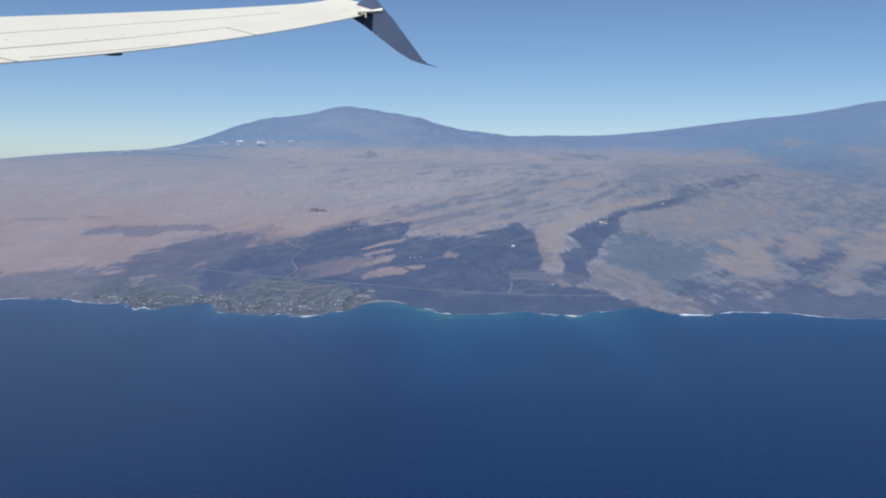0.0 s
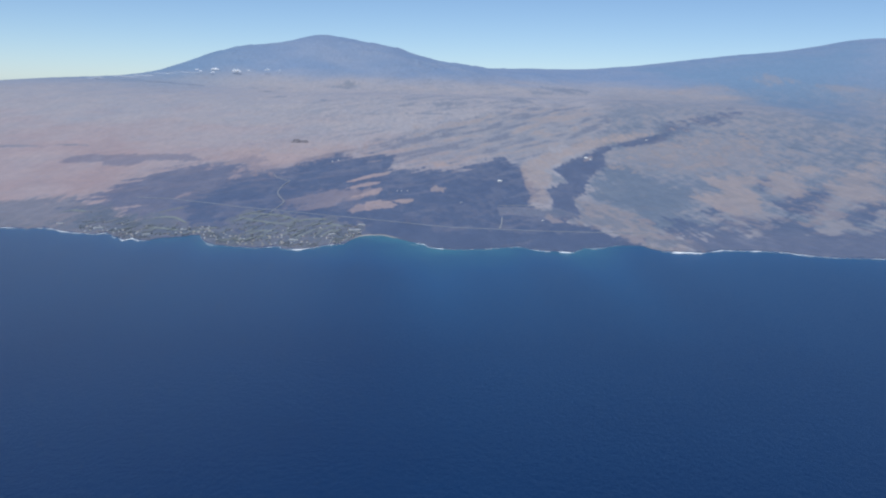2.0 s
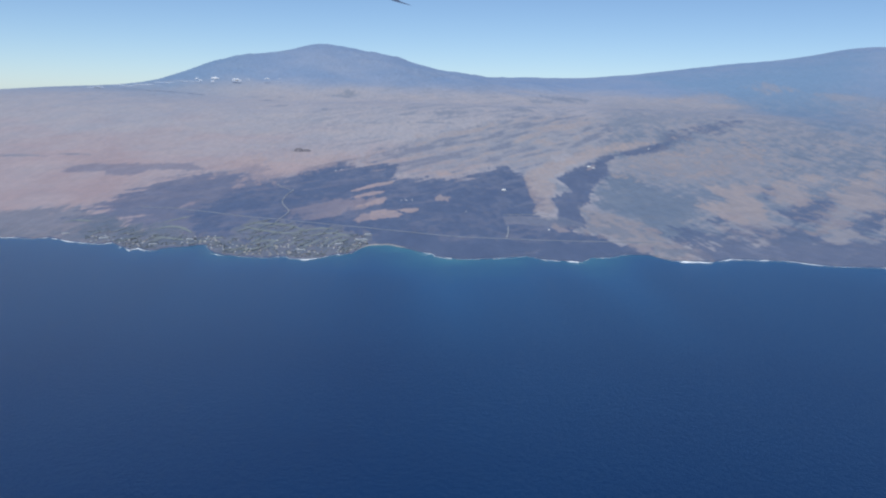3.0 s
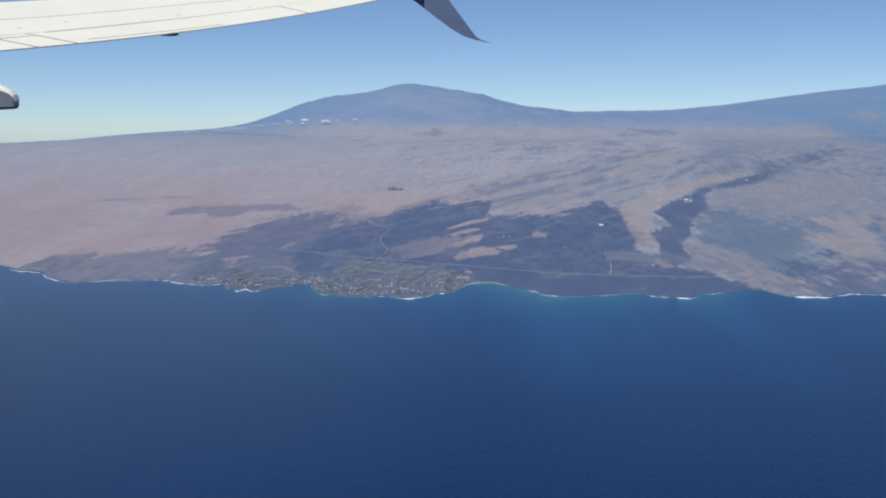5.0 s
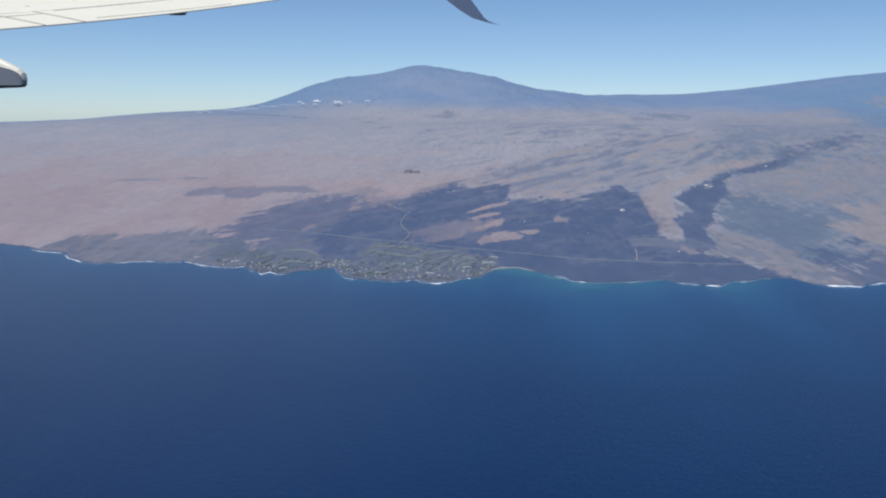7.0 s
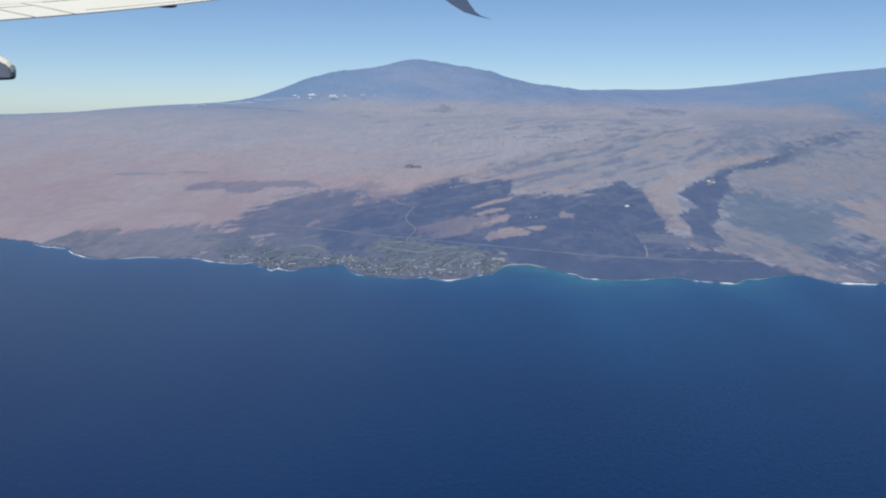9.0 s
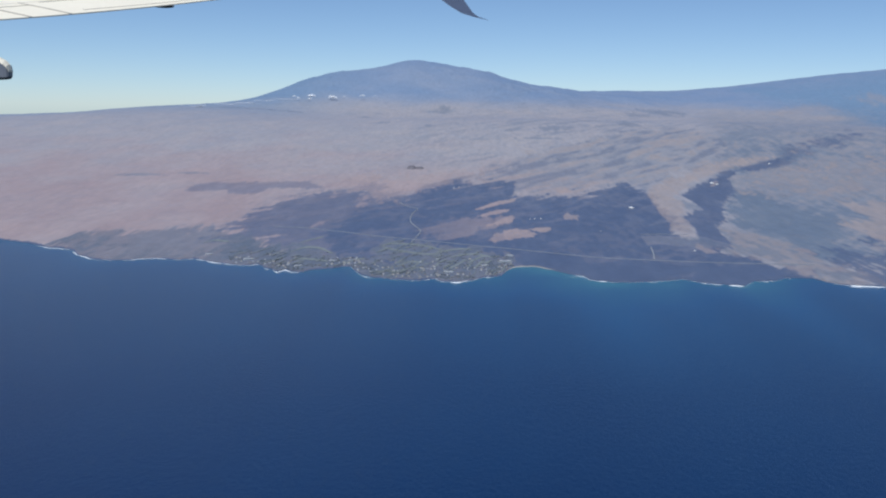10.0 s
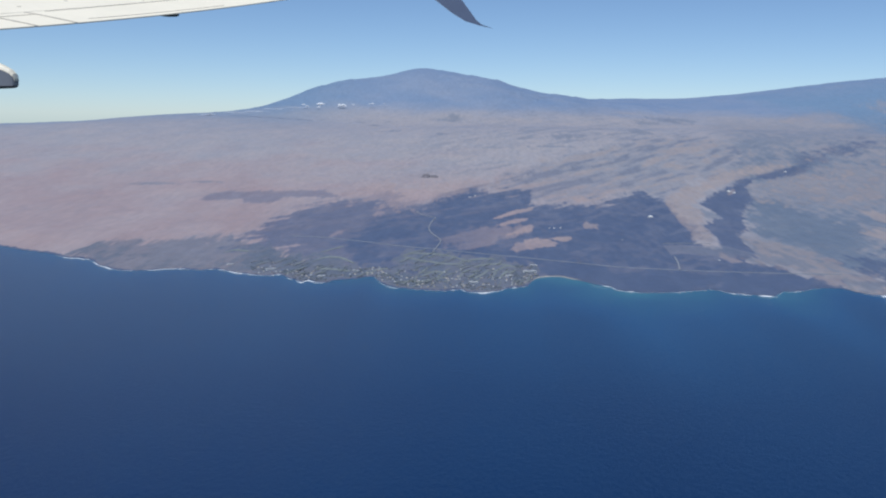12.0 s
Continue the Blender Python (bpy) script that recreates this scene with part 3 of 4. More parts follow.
def build_sea():
    xs = np.unique(np.concatenate([np.linspace(-4900, -340, 40), np.arange(-340, 300, 3.0), np.linspace(300, 4900, 40)]))
    ys = np.unique(np.concatenate([np.linspace(-4900, 360, 50), np.arange(360, 520, 2.5), np.linspace(520, 4900, 40)]))
    X, Y = np.meshgrid(xs, ys)
    me = sheet("ocean", X, Y, X * 0, M_SEA)
    x, y = X.ravel(), Y.ravel()
    d = np.maximum(shoreline(x) - y, 0)
    bay = np.exp(-(((x + 5) / 38) ** 2)) + 0.75 * np.exp(-(((x - 78) / 16) ** 2)) + 0.45 * np.exp(-(((x - 40) / 14) ** 2)) + 0.3 * np.exp(-(((x + 100) / 25) ** 2))
    shoal_and_sky = np.exp(-d / (7 + 26 * np.minimum(bay, 1))) * (0.2 + 0.8 * np.minimum(bay, 1)) * (0.8 + 0.8 * fbm(x, y, 14, 81))
    # the wide term carries that painted reflection, not shallow water
    shoal_and_sky = np.maximum(shoal_and_sky, 0.0) + 0.2 * np.exp(-d / 120)
    at = me.attributes.new("shoal_and_sky", "FLOAT", "POINT")
    at.data.foreach_set("value", np.clip(shoal_and_sky, 0, 1).astype(np.float32))
    return tagged(new("water", me), "deep blue ocean, turquoise over shallow reef", "sea", kind="structure")


build_sea()
build_land()


# ---- roads ----
def ribbon(name, pts, width, mat, lift=0.25):
    p = np.array(pts, float)
    t = np.concatenate([[0], np.cumsum(np.hypot(*np.diff(p, axis=0).T))])
    s = np.arange(0, t[-1], 2.0)
    # rounded bends
    x, y = np.interp(s, t, p[:, 0]), np.interp(s, t, p[:, 1])
    for _ in range(2):
        x[1:-1], y[1:-1] = (x[:-2] + x[1:-1] + x[2:]) / 3, (y[:-2] + y[1:-1] + y[2:]) / 3
    dx, dy = np.gradient(x), np.gradient(y)
    n = np.hypot(dx, dy)
    rows = []
    for k in (-1, 1):
        rx, ry = x - k * dy / n * width / 2, y + k * dx / n * width / 2
        rows.append((rx, ry))
    z = np.maximum(ground(*rows[0]), ground(*rows[1])) + lift
    verts, faces, c = [], [], len(x)
    for (rx, ry), dz in ((rows[0], -0.5), (rows[0], 0), (rows[1], 0), (rows[1], -0.5)):
        verts += list(zip(rx, ry, z + dz))
    for k in range(3):
        faces += [(k * c + i, k * c + i + 1, (k + 1) * c + i + 1, (k + 1) * c + i) for i in range(c - 1)]
    return new(name, mesh_from(name, verts, faces, mat))


tagged(ribbon("road", HIGHWAY, 0.65, M_ROAD), "grey coastal highway across black lava", "road", kind="structure")
tagged(ribbon("road", ACCESS, 0.55, M_DIRT), "pale straight access road off the highway", "road", kind="structure")
tagged(ribbon("road", PLOT_EDGE, 0.4, M_DIRT), "pale track along a cleared plot", "road", kind="structure")
tagged(ribbon("road", UPROAD, 0.5, M_DIRT), "winding pale road climbing the lava slope", "road", kind="structure")


# ---- the aircraft's wing ----
# Modelled in metres about the window seat (across, outboard, up), shaped to fit the camera's view.
# The wing travels with the cabin, so it is enlarged and set far out to keep its bearing while the camera flies on.
WING_SCALE, SEAT = 300.0 / MODEL, (-28.9, 11.7, 72.8)


def W(a, o, u):
    return (SEAT[0] + WING_SCALE * a, SEAT[1] + WING_SCALE * o, SEAT[2] + WING_SCALE * u)


def wing_at(s, c, lift=0.0):
    """s along the span (0 inboard, 1 tip), c from trailing edge 0 to leading edge 1."""
    deep = c * (3.3 - 3.4 * s + 0.9 * s * s)
    # upward bend of the span, most of all at the tip, fitted to the camera's view
    u = 0.8426 + 1.0653 * s + 0.2976 * s * s + 4.0 * max(s - 0.97, 0) ** 2
    full = 3.0 - 1.4 * s
    k = deep / full
    camber = 0.11 * full * k * (1 - k) * (1 - 0.35 * k)
    return -4.05 + 3.03 * s - deep, 9 + 6 * s, u + (0.1 + 0.09 * max(s, 0)) * deep + camber + lift


def hinge(s):
    """Where the moving surfaces along the trailing edge begin."""
    return 0.165 + 0.148 * (s - 0.06)


def wing_patch(name, s0, s1, near, far, mat, lift, parent, label="", n=14, m=8, thick=0.03):
    """A panel of the wing between two lines near(s) and far(s) along the span."""
    verts, faces = [], []
    for top in (1, 0):
        for i in range(n + 1):
            s = s0 + (s1 - s0) * i / n
            for j in range(m + 1):
                c = near(s) + (far(s) - near(s)) * j / m
                verts.append(W(*wing_at(s, c, lift if top else lift - thick)))
    k, w = (n + 1) * (m + 1), m + 1
    for i in range(n):
        for j in range(m):
            q = i * w + j
            faces += [(q, q + 1, q + w + 1, q + w), (k + q, k + q + w, k + q + w + 1, k + q + 1)]
    rim = [(i, 0) for i in range(n + 1)] + [(n, j) for j in range(1, m + 1)] + [(i, m) for i in range(n - 1, -1, -1)] + [(0, j) for j in range(m - 1, 0, -1)]
    ids = [i * w + j for i, j in rim]
    for a, b in zip(ids, ids[1:] + ids[:1]):
        faces.append((a, k + a, k + b, b))
    return part(name, mesh_from(name, verts, faces, mat), parent, label)


def loft(name, rows, mat, parent, label=""):
    """Closed cross-sections of equal count joined end to end."""
    m = len(rows[0])
    verts = [W(*p) for row in rows for p in row]
    faces = [(i * m + j, i * m + (j + 1) % m, (i + 1) * m + (j + 1) % m, (i + 1) * m + j) for i in range(len(rows) - 1) for j in range(m)]
    faces += [tuple(range(m))[::-1], tuple((len(rows) - 1) * m + j for j in range(m))]
    return part(name, mesh_from(name, verts, faces, mat), parent, label)


def build_wing():
    wing = tagged(new("aircraft_wing"), "white airliner wing with panel lines and slate-blue winglet blade", "wing")

    def edge(s):
        return 0.0

    def lead(s):
        return 1.0

    def line(c0, c1, s0, s1, half):
        return lambda s: c0 + (c1 - c0) * (s - s0) / (s1 - s0) + half

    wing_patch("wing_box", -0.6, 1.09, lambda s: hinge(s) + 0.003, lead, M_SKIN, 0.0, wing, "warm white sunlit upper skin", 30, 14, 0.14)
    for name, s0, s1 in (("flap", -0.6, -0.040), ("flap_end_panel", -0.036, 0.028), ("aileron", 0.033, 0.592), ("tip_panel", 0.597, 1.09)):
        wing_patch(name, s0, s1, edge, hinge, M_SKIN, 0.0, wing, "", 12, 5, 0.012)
    # panel gaps: along the span, then across it
    for c0, c1, s0, s1 in ((0.36, 0.43, -0.5, 0.19), (0.43, 0.53, 0.19, 0.47), (0.53, 0.58, 0.47, 0.84), (0.155, 0.245, 0.06, 0.6), (0.05, 0.125, -0.5, 0.03), (0.03, 0.026, 0.07, 0.36)):
        wing_patch("seam", s0, s1, line(c0, c1, s0, s1, -0.0014), line(c0, c1, s0, s1, 0.0014), M_SEAM, 0.004, wing, "grey panel gap", 16, 1, 0.006)
    for s in (-0.040, 0.028, 0.5915):
        wing_patch("seam", s, s + 0.005, edge, hinge, M_SEAM, 0.004, wing, "grey panel gap", 1, 6, 0.006)
    # flush access plates on the skin behind the rear spar
    for s, c in ((0.16, 0.30), (0.36, 0.27), (0.53, 0.29), (0.06, 0.24), (0.27, 0.23)):
        wing_patch("access_plate", s, s + 0.004, line(c, c, 0, 1, 0.0), line(c, c, 0, 1, 0.008), M_SEAM, 0.003, wing, "small grey plate", 1, 1, 0.005)

    # winglet blade hanging below the tip, swept back to a hooked point
    front = [(-1.25, 2.25), (-1.135, 2.186), (-0.958, 2.084), (-0.686, 1.882), (-0.41, 1.686), (-0.196, 1.569), (0.011, 1.516), (0.259, 1.471)]
    back = [(-0.85, 2.60), (-0.68, 2.395), (-0.481, 2.179), (-0.316, 1.968), (-0.131, 1.735), (-0.008, 1.58), (0.077, 1.526), (0.262, 1.473)]

    def blade(name, f0, f1, thick, near, mat, label):
        """Two smooth faces and a rim round them."""
        face, n = [], 5
        for side in (-1, 1):
            for k, ((fa, fu), (ba, bu)) in enumerate(zip(front, back)):
                th, k = thick * (1 - k / 8.5), 15.4 / (15.11 + 0.09 * k)
                for j in range(n):
                    f = f0 + (f1 - f0) * j / (n - 1)
                    face.append(W(k * (fa + (ba - fa) * f), 15.4 - near + side * th, k * (fu + (bu - fu) * f)))
        rows, quads = len(front), []
        for base in (0, rows * n):
            for k in range(rows - 1):
                for j in range(n - 1):
                    q = base + k * n + j
                    quads.append((q, q + 1, q + n + 1, q + n) if base == 0 else (q, q + n, q + n + 1, q + 1))
        ring = [k * n for k in range(rows)] + [rows * n - n + j for j in range(1, n)] + [k * n + n - 1 for k in range(rows - 2, -1, -1)] + [j for j in range(n - 2, 0, -1)]
        at, m = 2 * rows * n, len(ring)
        verts = face + [face[i] for i in ring] + [face[i + rows * n] for i in ring]
        quads += [(at + i, at + m + i, at + m + (i + 1) % m, at + (i + 1) % m) for i in range(m)]
        return part(name, mesh_from(name, verts, quads, mat, True), wing, label)

    blade("winglet_blade", 0.0, 1.0, 0.01, 0.0, M_BLADE, "slate-blue swept blade below the wing tip")
    blade("leading_edge", -0.006, 0.016, 0.004, 0.012, M_BELLY, "dark leading edge of the blade")

    # flap-track fairing: the blunt tail of a pod showing under the trailing edge
    rows = []
    for f, r in ((0.0, 0.15), (0.08, 0.55), (0.25, 0.85), (0.5, 1.0), (0.8, 0.95), (0.95, 0.7), (1.0, 0.3)):
        rows.append([(-3.58 + 0.24 * f, 10.46 + 0.06 * r * math.cos(w), 1.098 + 0.027 * r * math.sin(w)) for w in np.arange(12) * math.pi / 6])
    loft("flap_fairing", rows, M_BELLY, wing, "small pod under the flap, shade painted in its grey")

    # the inboard pod: stations (across, belly, edge of the painted sunlit band, crown)
    stations = ((-5.8, 0.14, 0.70, 0.80), (-4.6, 0.18, 0.47, 0.58), (-4.3, 0.19, 0.402, 0.485), (-4.18, 0.196, 0.371, 0.429), (-4.085, 0.2, 0.347, 0.383),
                (-4.04, 0.203, 0.326, 0.357), (-4.012, 0.209, 0.298, 0.326), (-4.0, 0.226, 0.262, 0.285))
    body, cap = [], []
    for k, (a, low, mid, top) in enumerate(stations):
        r = 0.06 * (1 if k < 5 else (0.95, 0.85, 0.65)[k - 5])
        ring = ((-0.6, 0.0), (0.6, 0.0), (0.95, 0.12), (1.0, 1.0), (-1.0, 1.0), (-0.95, 0.12))
        body.append([(a, 8 + r * x, low + (mid - low) * z) for x, z in ring])
        ring = ((-1.04, 0.0), (1.04, 0.0), (0.95, 0.55), (0.5, 1.0), (-0.5, 1.0), (-0.95, 0.55))
        cap.append([(a + 0.004, 8 + r * x, mid + 0.001 + (top - mid) * z) for x, z in ring])
    # dark body and white crown paint shade and sunlight onto the pod
    pod = loft("flap_fairing", body, M_BELLY, wing, "blunt-tailed pod under the flap, shade painted in its grey")
    loft("pod_lit_band", cap, M_SKIN, pod, "white band with sunlight put into its colour")

    # the white cap where the blade meets the tip, and the static wick on it
    rows = [[(-1.06 + 0.4 * f, 15.05 + 0.05 * math.cos(w), 2.27 + 0.03 * f * f + (0.012 + 0.03 * f) * math.sin(w)) for w in np.arange(8) * math.pi / 4] for f in (0.0, 0.3, 0.6, 0.85, 1.0)]
    loft("tip_cap", rows, M_SKIN, wing, "white fairing at the tip")
    rows = [[(-0.925 + r * math.cos(w), 15.0 + r * math.sin(w), z) for w in np.arange(8) * math.pi / 4] for z, r in ((2.165, 0.008), (2.18, 0.016), (2.20, 0.016), (2.21, 0.01), (2.28, 0.012))]
    loft("static_wick", rows, M_SKIN, wing, "white")


build_wing()


# ---- surf along the coast ----
def surf_line(x0, x1, wide, off, seed):
    x = np.arange(x0, x1, 0.35)
    f = (x - x0) / (x1 - x0)
    y = shoreline(x) - off - 1.6 * (fbm(x, x * 0 + seed, 6, seed) + 0.2)
    w = 0.62 * wide * np.clip(0.24 + 3.6 * (0.8 * fbm(x, x * 0 + seed, 9.0, seed + 9) + 0.6 * fbm(x, x * 0 + seed, 2.6, seed + 19)), 0.1, 1.6) * np.sqrt(np.clip(4 * f * (1 - f), 0, 1))
    verts, faces = [], []
    for i in range(len(x)):
        verts += [(x[i], y[i] - w[i] / 2, 0.02), (x[i], y[i] - w[i] * 0.1, 0.02 + 0.22 * min(w[i], 1.0)), (x[i], y[i] + w[i] / 2, 0.02)]
    for i in range(len(x) - 1):
        for j in range(2):
            faces.append((3 * i + j, 3 * i + 3 + j, 3 * i + 4 + j, 3 * i + 1 + j))
    me = mesh_from("surf_line", verts, faces, M_FOAM, True)
    return tagged(new("surf_line", me), "white breaking surf on the lava shore", "surf", "surf along the coast")


for k, (x0, x1, wide, off) in enumerate(((-274, -250, 1.6, 0.8), (-249, -215, 1.9, 0.8), (-213, -180, 1.4, 0.7), (-179, -146, 1.7, 0.6), (-152, -138, 1.0, 1.6), (-137, -121, 1.7, 0.8),
                                         (-103, -88, 1.9, 0.8), (-98, -90, 1.0, 2.6), (-86, -64, 1.3, 0.8), (-64, -46, 2.6, 1.0), (-58, -30, 1.6, 0.4), (-5, 3, 1.6, 5.5), (0, 26, 1.1, 0.4),
                                         (22, 46, 1.3, 0.6), (46, 62, 1.0, 0.5), (64, 78, 2.8, 0.9), (79, 98, 0.9, 0.4), (112, 134, 2.6, 1.4), (117, 131, 1.4, 3.8), (136, 160, 1.4, 0.8),
                                         (150, 172, 1.3, 1.2), (170, 215, 1.3, 0.7), (205, 260, 1.3, 0.8))):
    surf_line(x0, x1, wide, off, 100 + k)


# ---- the resort ----
rng = random.Random(5)


def in_poly(poly, x, y):
    return reach(poly, np.array([x]), np.array([y]), 1.0)[0]


def gz(x, y):
    return float(ground(np.array([x]), np.array([y]))[0])


def fairway(points, wide, lift):
    """A strip of watered turf laid on the ground along a bent line, rounded at both ends."""
    p = np.array(points, float)
    # strip widths are stretched along the view as well
    p[:, 1] /= DRAWN
    t = np.concatenate([[0], np.cumsum(np.hypot(*np.diff(p, axis=0).T))])
    s = np.linspace(0, t[-1], 22)
    x, y = np.interp(s, t, p[:, 0]), np.interp(s, t, p[:, 1])
    for _ in range(3):
        x[1:-1], y[1:-1] = (x[:-2] + x[1:-1] + x[2:]) / 3, (y[:-2] + y[1:-1] + y[2:]) / 3
    dx, dy = np.gradient(x), np.gradient(y)
    n = np.hypot(dx, dy) + 1e-6
    f = 2 * s / t[-1] - 1
    w = wide * np.sqrt(np.maximum(0, 1 - f ** 4)) * (1 + 0.5 * fbm(s, s * 0 + points[0][0], 1.5, 97, 3)) + 0.02
    g = np.linspace(-0.5, 0.5, 5)[None, :]
    X, Y = x[:, None] - (dy / n * w)[:, None] * g, (y[:, None] + (dx / n * w)[:, None] * g) * DRAWN
    me = sheet("golf_fairway", X, Y, ground(X, Y) + lift, M_FAIRWAY)
    return tagged(new("golf_fairway", me), "pale green golf fairway between black lava", "fairway", "golf fairways of the resort")


# the long holes that wind between the villas
HOLES_SOUTH = [[(-94.3, 497.2), (-90.7, 506.6), (-83.6, 506.1), (-75.3, 506.2), (-66.3, 497.1), (-61.1, 488)],
               [(-93.4, 495.3), (-84.4, 485.5), (-75.9, 479.1), (-67.5, 474.6), (-61.3, 478.8)],
               [(-64.6, 482), (-58.2, 488.3), (-52, 495), (-45.7, 491.5)],
               [(-57.2, 466.5), (-51.2, 476.3), (-43.8, 478.4), (-35.4, 468.8)],
               [(-81.6, 437.7), (-78.6, 447.9), (-75.3, 455.1), (-69.4, 451.8)],
               [(-63.7, 436.7), (-62, 452.2), (-58.3, 461.3)],
               [(-56.8, 437), (-52.6, 448.7), (-49.1, 462.2)],
               [(-45.2, 438.1), (-42.7, 451), (-39.9, 463.4)],
               [(-89.4, 423.4), (-85.5, 429.8), (-79.8, 427.2), (-76.6, 434.9)]]
HOLES_NORTH = [[(-133.2, 450.6), (-129.7, 457.9), (-121.9, 455.2), (-114.6, 451.7)],
               [(-137.9, 474.1), (-133.6, 490.9), (-125.4, 489.8), (-115.7, 472.8)],
               [(-188.5, 497.8), (-185, 508.1), (-175.8, 503.8)],
               [(-137.7, 503.9), (-134.2, 514.2), (-128.3, 525)],
               [(-48.3, 452.1), (-42.5, 468.3), (-38.7, 475.7)],
               [(-74.3, 433.7), (-72.2, 446.8), (-68.8, 462.1)],
               [(-106.9, 445.1), (-102.9, 458.4), (-97.6, 459.5)]]
for k, line in enumerate(HOLES_SOUTH + HOLES_NORTH):
    fairway(line, 0.75, 0.05 + 0.004 * k)
made = 0
while made < 110:
    x, y = (rng.uniform(-112, -20), rng.uniform(420, 520)) if made < 84 else (rng.uniform(-165, -105), rng.uniform(440, 500))
    if in_poly(RESORT, x, y) < 3 or y - float(shoreline(x)) < 5:
        continue
    a, b = rng.uniform(0.8, 2.4), rng.uniform(2, 9)
    fairway([(x - a, y - b), (x + rng.uniform(-0.6, 0.6), y + rng.uniform(-2, 2)), (x + a, y + b)], rng.uniform(0.2, 0.5), 0.12 + 0.003 * made)
    made += 1


def box_mesh(name, parts, mat):
    """Boxes (x0, x1, y0, y1, z0, z1) joined into one mesh."""
    v, f = [], []
    for x0, x1, y0, y1, z0, z1 in parts:
        k = len(v)
        v += [(x, y, z) for z in (z0, z1) for x, y in ((x0, y0), (x1, y0), (x1, y1), (x0, y1))]
        f += [tuple(k + i for i in q) for q in ((0, 3, 2, 1), (4, 5, 6, 7), (0, 1, 5, 4), (1, 2, 6, 5), (2, 3, 7, 6), (3, 0, 4, 7))]
    return mesh_from(name, v, f, mat)


def hip_roof(name, a, b, z, h, mat, eave=0.08):
    a, b = a + eave, b + eave
    r = max(a - b, 0.02)
    v = [(-a, -b, z), (a, -b, z), (a, b, z), (-a, b, z), (-r, 0, z + h), (r, 0, z + h)]
    return mesh_from(name, v, [(0, 1, 5, 4), (1, 2, 5), (2, 3, 4, 5), (3, 0, 4), (0, 3, 2, 1)], mat)


def villa(a, b, h, roof_mat, label):
    ob = tagged(new("villa"), label, "house", "villas of the resort")
    part("wall", box_mesh("wall", [(-a, a, -b, b, -0.6, h)], M_WALL), ob)
    part("roof", hip_roof("roof", a, b, h, 0.22 + b * 0.35, roof_mat), ob)
    return ob


def hotel(sizes, label):
    """Blocks set at angles round a court: (x, y, half length, half depth, height, turn)."""
    ob = tagged(new("hotel"), label, "hotel", "hotels on the shore")
    for x, y, a, b, h, turn in sizes:
        w = part("guest_block", box_mesh("guest_block", [(-a, a, -b, b, -0.8, h)], M_HOTEL), ob)
        w.matrix_basis = spot(x, y, 0, 0, 0, turn)
        slabs = [(-a - 0.06, a + 0.06, -b - 0.14, -b, z, z + 0.07) for z in np.arange(0.3, h, 0.33)]
        part("balcony", box_mesh("balcony", slabs, M_ROOF_PALE), w)
        part("roof", box_mesh("roof", [(-a - 0.1, a + 0.1, -b - 0.12, b + 0.1, h, h + 0.12)], M_ROOF_PALE), w, "flat pale roof")
    return ob


HOTELS = [(-30, 457, 8), (-153, 452, 20), (-57, 427, -10), (-126, 436, 30), (-40, 445, 25), (-27, 475, 5), (-176, 465, 15), (-113, 453, 0)]
for k, (x, y, turn) in enumerate(HOTELS):
    s = (0.8, 0.6, 0.5, 0.45, 0.45, 0.4, 0.35, 0.35)[k]
    ob = hotel([(0, 0, 3.4 * s, 0.5, 1.1 * s, 0), (-2.6 * s, 2.2 * s, 1.6 * s, 0.45, 0.9 * s, 62), (2.9 * s, 2.0 * s, 1.7 * s, 0.45, 0.85 * s, -55)], "long white resort hotel with flat roofs near the shore")
    ob.matrix_basis = spot(x, y, gz(x, y), 0, 0, turn)

KINDS = [villa(0.42, 0.28, 0.24, M_ROOF, "low villa with brown hipped roof"), villa(0.62, 0.3, 0.3, M_ROOF_GREY, "low villa with grey hipped roof"),
         villa(0.35, 0.3, 0.22, M_ROOF_PALE, "small villa with pale hipped roof")]
spots = []
while len(spots) < 140:
    x = rng.choice((rng.uniform(-110, -20), rng.uniform(-110, -20), rng.uniform(-245, -110)))
    s = float(shoreline(x))
    y = s + 2.0 + abs(rng.gauss(0, 1)) * (18 if x > -110 else 11)
    if in_poly(RESORT, x, y) < 2 or any(math.hypot(x - a, y - b) < 1.6 for a, b in spots) or any(math.hypot(x - a, y - b) < 5 for a, b, _ in HOTELS):
        continue
    spots.append((x, y))
for k, (x, y) in enumerate(spots):
    base = KINDS[k % 3]
    m = spot(x, y, gz(x, y), 0, 0, rng.uniform(0, 180))
    if k < 3:
        base.matrix_basis = m
    else:
        copy_thing(base, m)

# sheds of the quarry and the ranch up the slope
for x, y, s in ((151, 781, 2.6), (154, 776, 1.8), (64, 655, 2.6), (231, 887, 1.8), (-6, 603, 1.0), (-2, 604, 0.9), (71, 501, 0.9), (-9, 602, 0.8), (30, 560, 0.7), (-60, 735, 1.1), (-56, 742, 0.9)):
    shed = tagged(new("shed"), "pale metal-roofed shed on the lava slope", "shed", "sheds on the slope")
    s *= 0.6
    part("wall", box_mesh("wall", [(-s, s, -0.6 * s, 0.6 * s, -0.8, 0.45 * s)], M_WALL), shed)
    part("roof", hip_roof("roof", s, 0.6 * s, 0.45 * s, 0.25 * s, M_HOTEL), shed)
    shed.matrix_basis = spot(x, y, gz(x, y), 0, 0, rng.uniform(-30, 30))


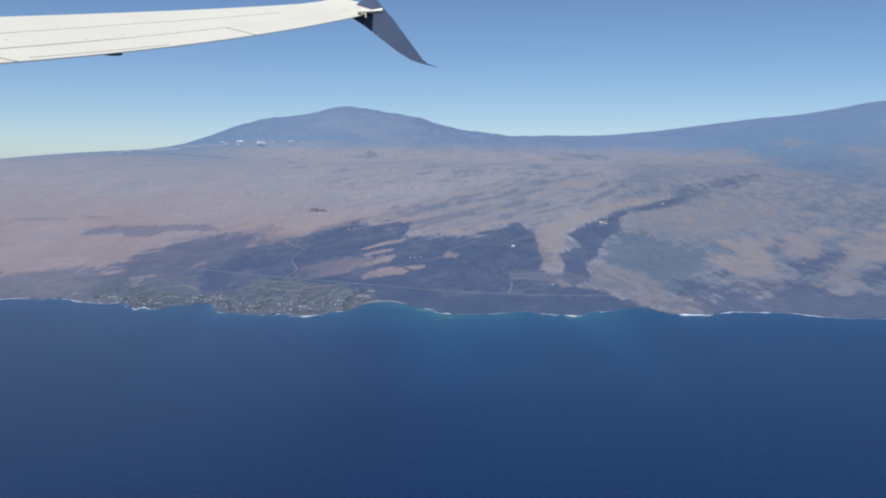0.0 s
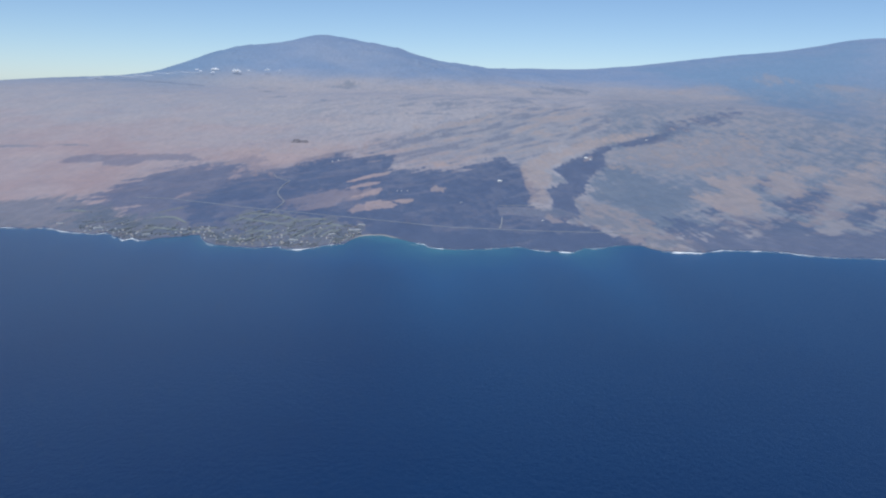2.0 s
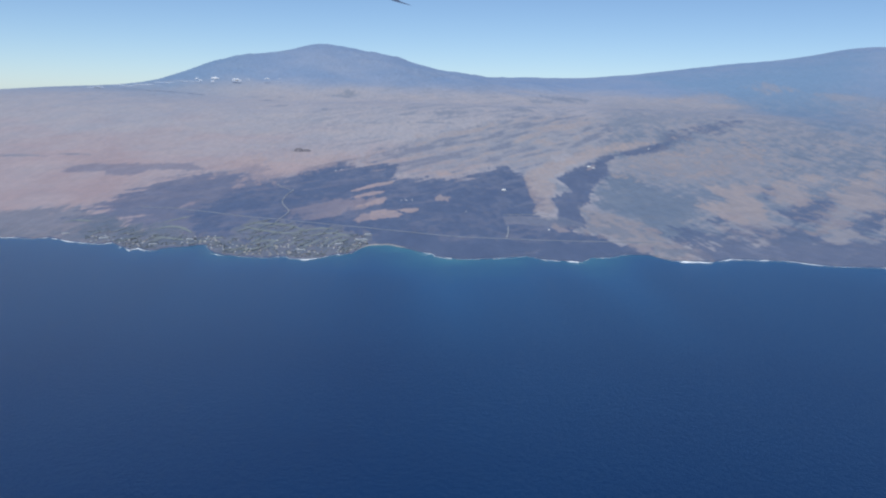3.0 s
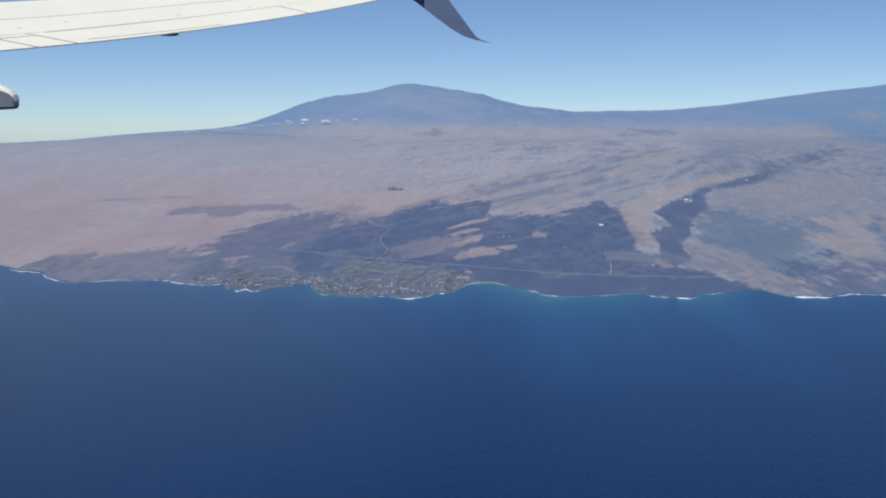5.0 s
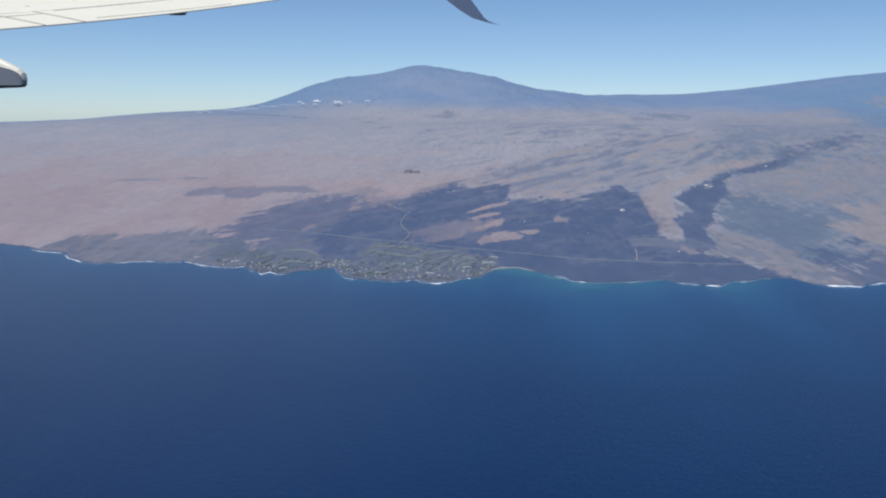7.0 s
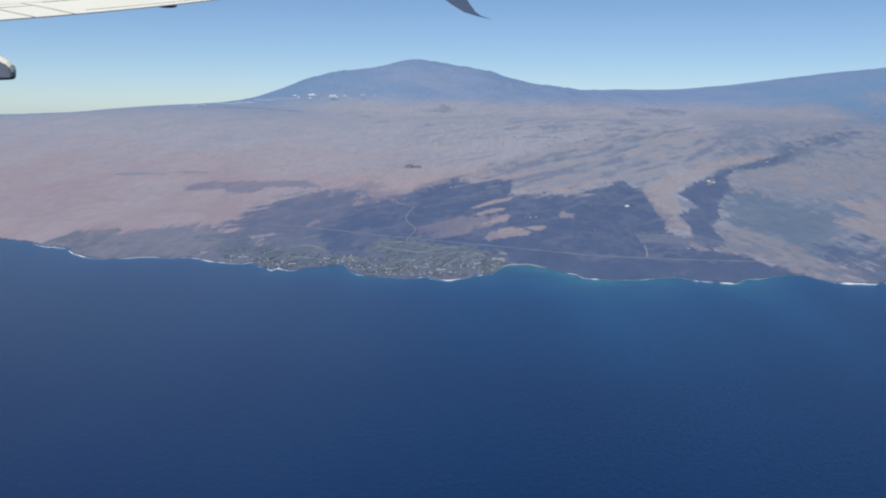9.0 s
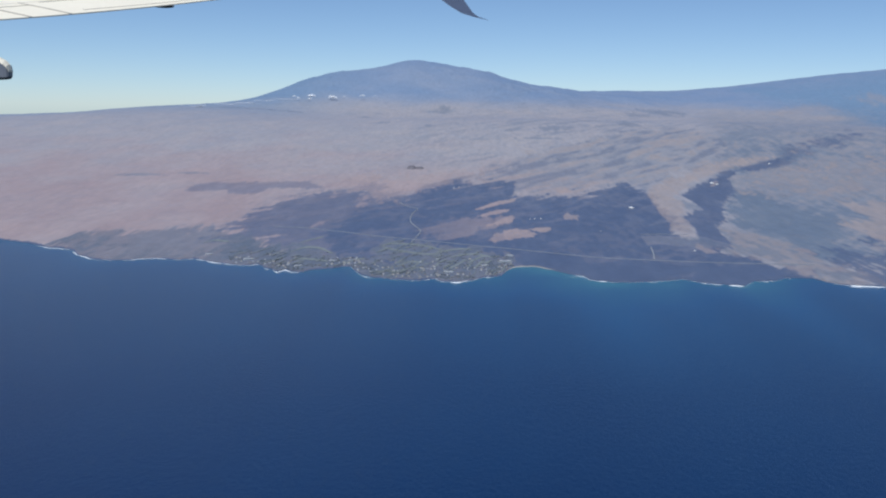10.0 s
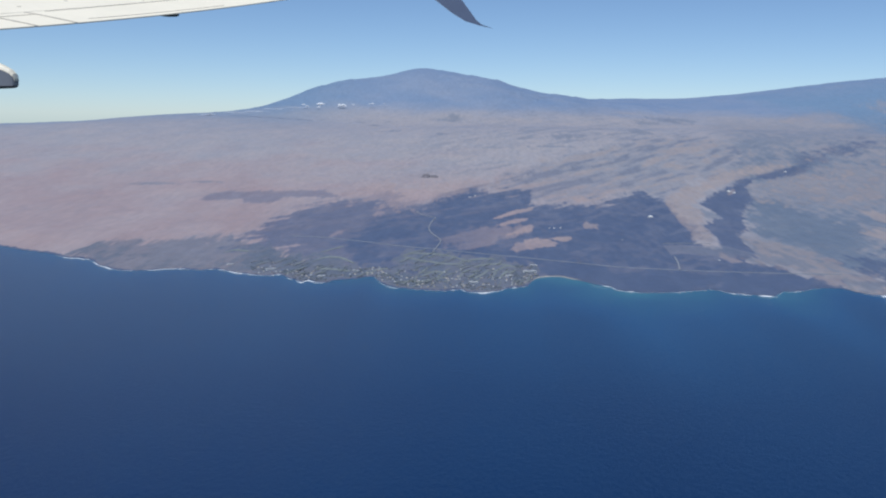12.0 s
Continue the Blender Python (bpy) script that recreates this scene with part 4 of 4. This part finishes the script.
# ---- palms and scrub round the resort, too many to count ----
def grove():
    r = np.random.RandomState(3)
    n = 3200
    x = np.concatenate([r.uniform(-115, -14, n), r.uniform(-262, -115, n)])
    y = shoreline(x) + 1.0 + np.abs(r.normal(0, 1, 2 * n)) * np.where(x > -115, 32, 20)
    k = (reach(RESORT, x, y, 1.0) > 0.5) & (fbm(x, y, 8, 91) + 0.5 * fbm(x, y, 2.5, 93) > 0.02)
    x, y = x[k], y[k]
    z = ground(x, y)
    h, w = r.uniform(0.12, 0.32, len(x)), r.uniform(0.14, 0.4, len(x))
    ring = [(math.cos(a), math.sin(a)) for a in np.arange(5) * 2 * math.pi / 5]
    verts, faces = [], []
    for i in range(len(x)):
        b = len(verts)
        j = r.uniform(0.7, 1.3, 11)
        verts += [(x[i] + w[i] * 0.6 * j[q] * c, y[i] + w[i] * 0.6 * j[q] * s, z[i] - 0.05) for q, (c, s) in enumerate(ring)]
        verts += [(x[i] + w[i] * j[5 + q] * c, y[i] + w[i] * j[5 + q] * s, z[i] + h[i] * 0.6 * j[q]) for q, (c, s) in enumerate(ring)]
        verts.append((x[i] + 0.1 * (j[0] - 1), y[i], z[i] + h[i] * j[10]))
        for q in range(5):
            p = (q + 1) % 5
            faces += [(b + q, b + p, b + 5 + p, b + 5 + q), (b + 5 + q, b + 5 + p, b + 10)]
    return tagged(new("palm_grove", mesh_from("palm_grove", verts, faces, M_TREE)), "dark green palms and scrub among resort villas", "trees", kind="stuff")


grove()


# ---- cinder cones ----
def cinder_cone(x, y, r, h, mat):
    n, rings = 28, ((1.25, -0.25), (1.0, 0.0), (0.72, 0.42), (0.5, 0.78), (0.34, 1.0), (0.22, 0.94), (0.0, 0.8))
    verts, faces = [], []
    for q, u in rings[:-1]:
        for i in range(n):
            a = 2 * math.pi * i / n
            k = 1 + 0.22 * noise.noise((x + 2 * math.cos(a), y + 2 * math.sin(a), q * 2))
            verts.append((r * q * k * math.cos(a), r * q * k * math.sin(a), h * u * (0.9 + 0.3 * noise.noise((math.cos(a) + x, math.sin(a), 3)))))
    verts.append((0, 0, h * 0.8))
    for j in range(len(rings) - 2):
        faces += [(j * n + i, j * n + (i + 1) % n, (j + 1) * n + (i + 1) % n, (j + 1) * n + i) for i in range(n)]
    j = (len(rings) - 2) * n
    faces += [(j + i, j + (i + 1) % n, len(verts) - 1) for i in range(n)]
    ob = tagged(new("cinder_cone", mesh_from("cinder_cone", verts, faces, mat, True)), "dark cinder cone on the dry slope", "hill", "cinder cones")
    ob.matrix_basis = spot(x, y, gz(x, y) - h * 0.25)
    return ob


for x, y, r, h in ((-99, 834, 5.5, 4), (-93, 838, 6, 1.6)):
    cinder_cone(x, y, r, h, M_CINDER)


# ---- small clouds at the foot of the mountain ----
def cloud(x, y, z, size, seed, tall=0.75, mat=M_CLOUD, label="small white cumulus cloud before the mountain"):
    r = random.Random(seed)
    bm = bmesh.new()
    puffs = []
    for _ in range(16):
        k = bmesh.ops.create_icosphere(bm, subdivisions=2, radius=1.0)
        s = size * r.uniform(0.2, 0.75)
        off = Vector((r.gauss(0, 1.3) * size, r.gauss(0, 0.5) * size, abs(r.gauss(0, 0.6 * tall)) * size))
        # every puff grows out of an earlier one
        if puffs:
            near = min(puffs, key=lambda p: (off - p[0]).length / (s + p[1]))
            gap = off - near[0]
            gap.z /= tall
            far = gap.length / (0.7 * (s + near[1]))
            if far > 1:
                off = near[0] + (off - near[0]) / far
        puffs.append((off, s))
        for v in k["verts"]:
            q = v.co.copy()
            v.co = Vector((q.x * s, q.y * s, max(q.z, -0.35) * s * tall)) * (1 + 0.25 * noise.noise(q * 2.2 + Vector((seed, 0, 0)))) + off
            v.co *= MODEL
    me = bpy.data.meshes.new("cloud")
    bm.to_mesh(me)
    bm.free()
    me.materials.append(mat)
    me.polygons.foreach_set("use_smooth", [True] * len(me.polygons))
    ob = tagged(new("cloud", me), label, "cloud", "clouds before the mountain")
    ob.matrix_basis = spot(x, y, z)


for k, (x, z, s) in enumerate(((-331, 92, 4.2), (-352, 91, 1.6), (-291, 90, 3.6), (-306, 90, 2.2), (-379, 86, 2.6), (-398, 84, 2.2), (-345, 89, 2.2), (-237, 94, 1.8), (-250, 94, 1.6), (-420, 82, 2.0), (-360, 87, 1.4), (-325, 88, 1.5), (-270, 92, 1.3), (-440, 80, 1.6), (-465, 78, 1.4), (-215, 95, 1.2))):
    cloud(x, 1661 + 40 * math.sin(5 * k), z + 0.5 * math.sin(9 * k), s * (1.1 if k % 3 else 0.8), 40 + k)
# a thin bank of vapour along the foot of the slope
for k, (x, z) in enumerate(((-339, 85.3), (-371, 82.2), (-403, 78.2), (-439, 75.9), (-480, 71.7), (-522, 69.3), (-572, 65), (-632, 60.5), (-203, 89.1), (-235, 86.8))):
    cloud(x, 1500, z, 9 if k < 8 else 4, 80 + k, 0.13, M_WISP, "thin pale bank of vapour along the slope")
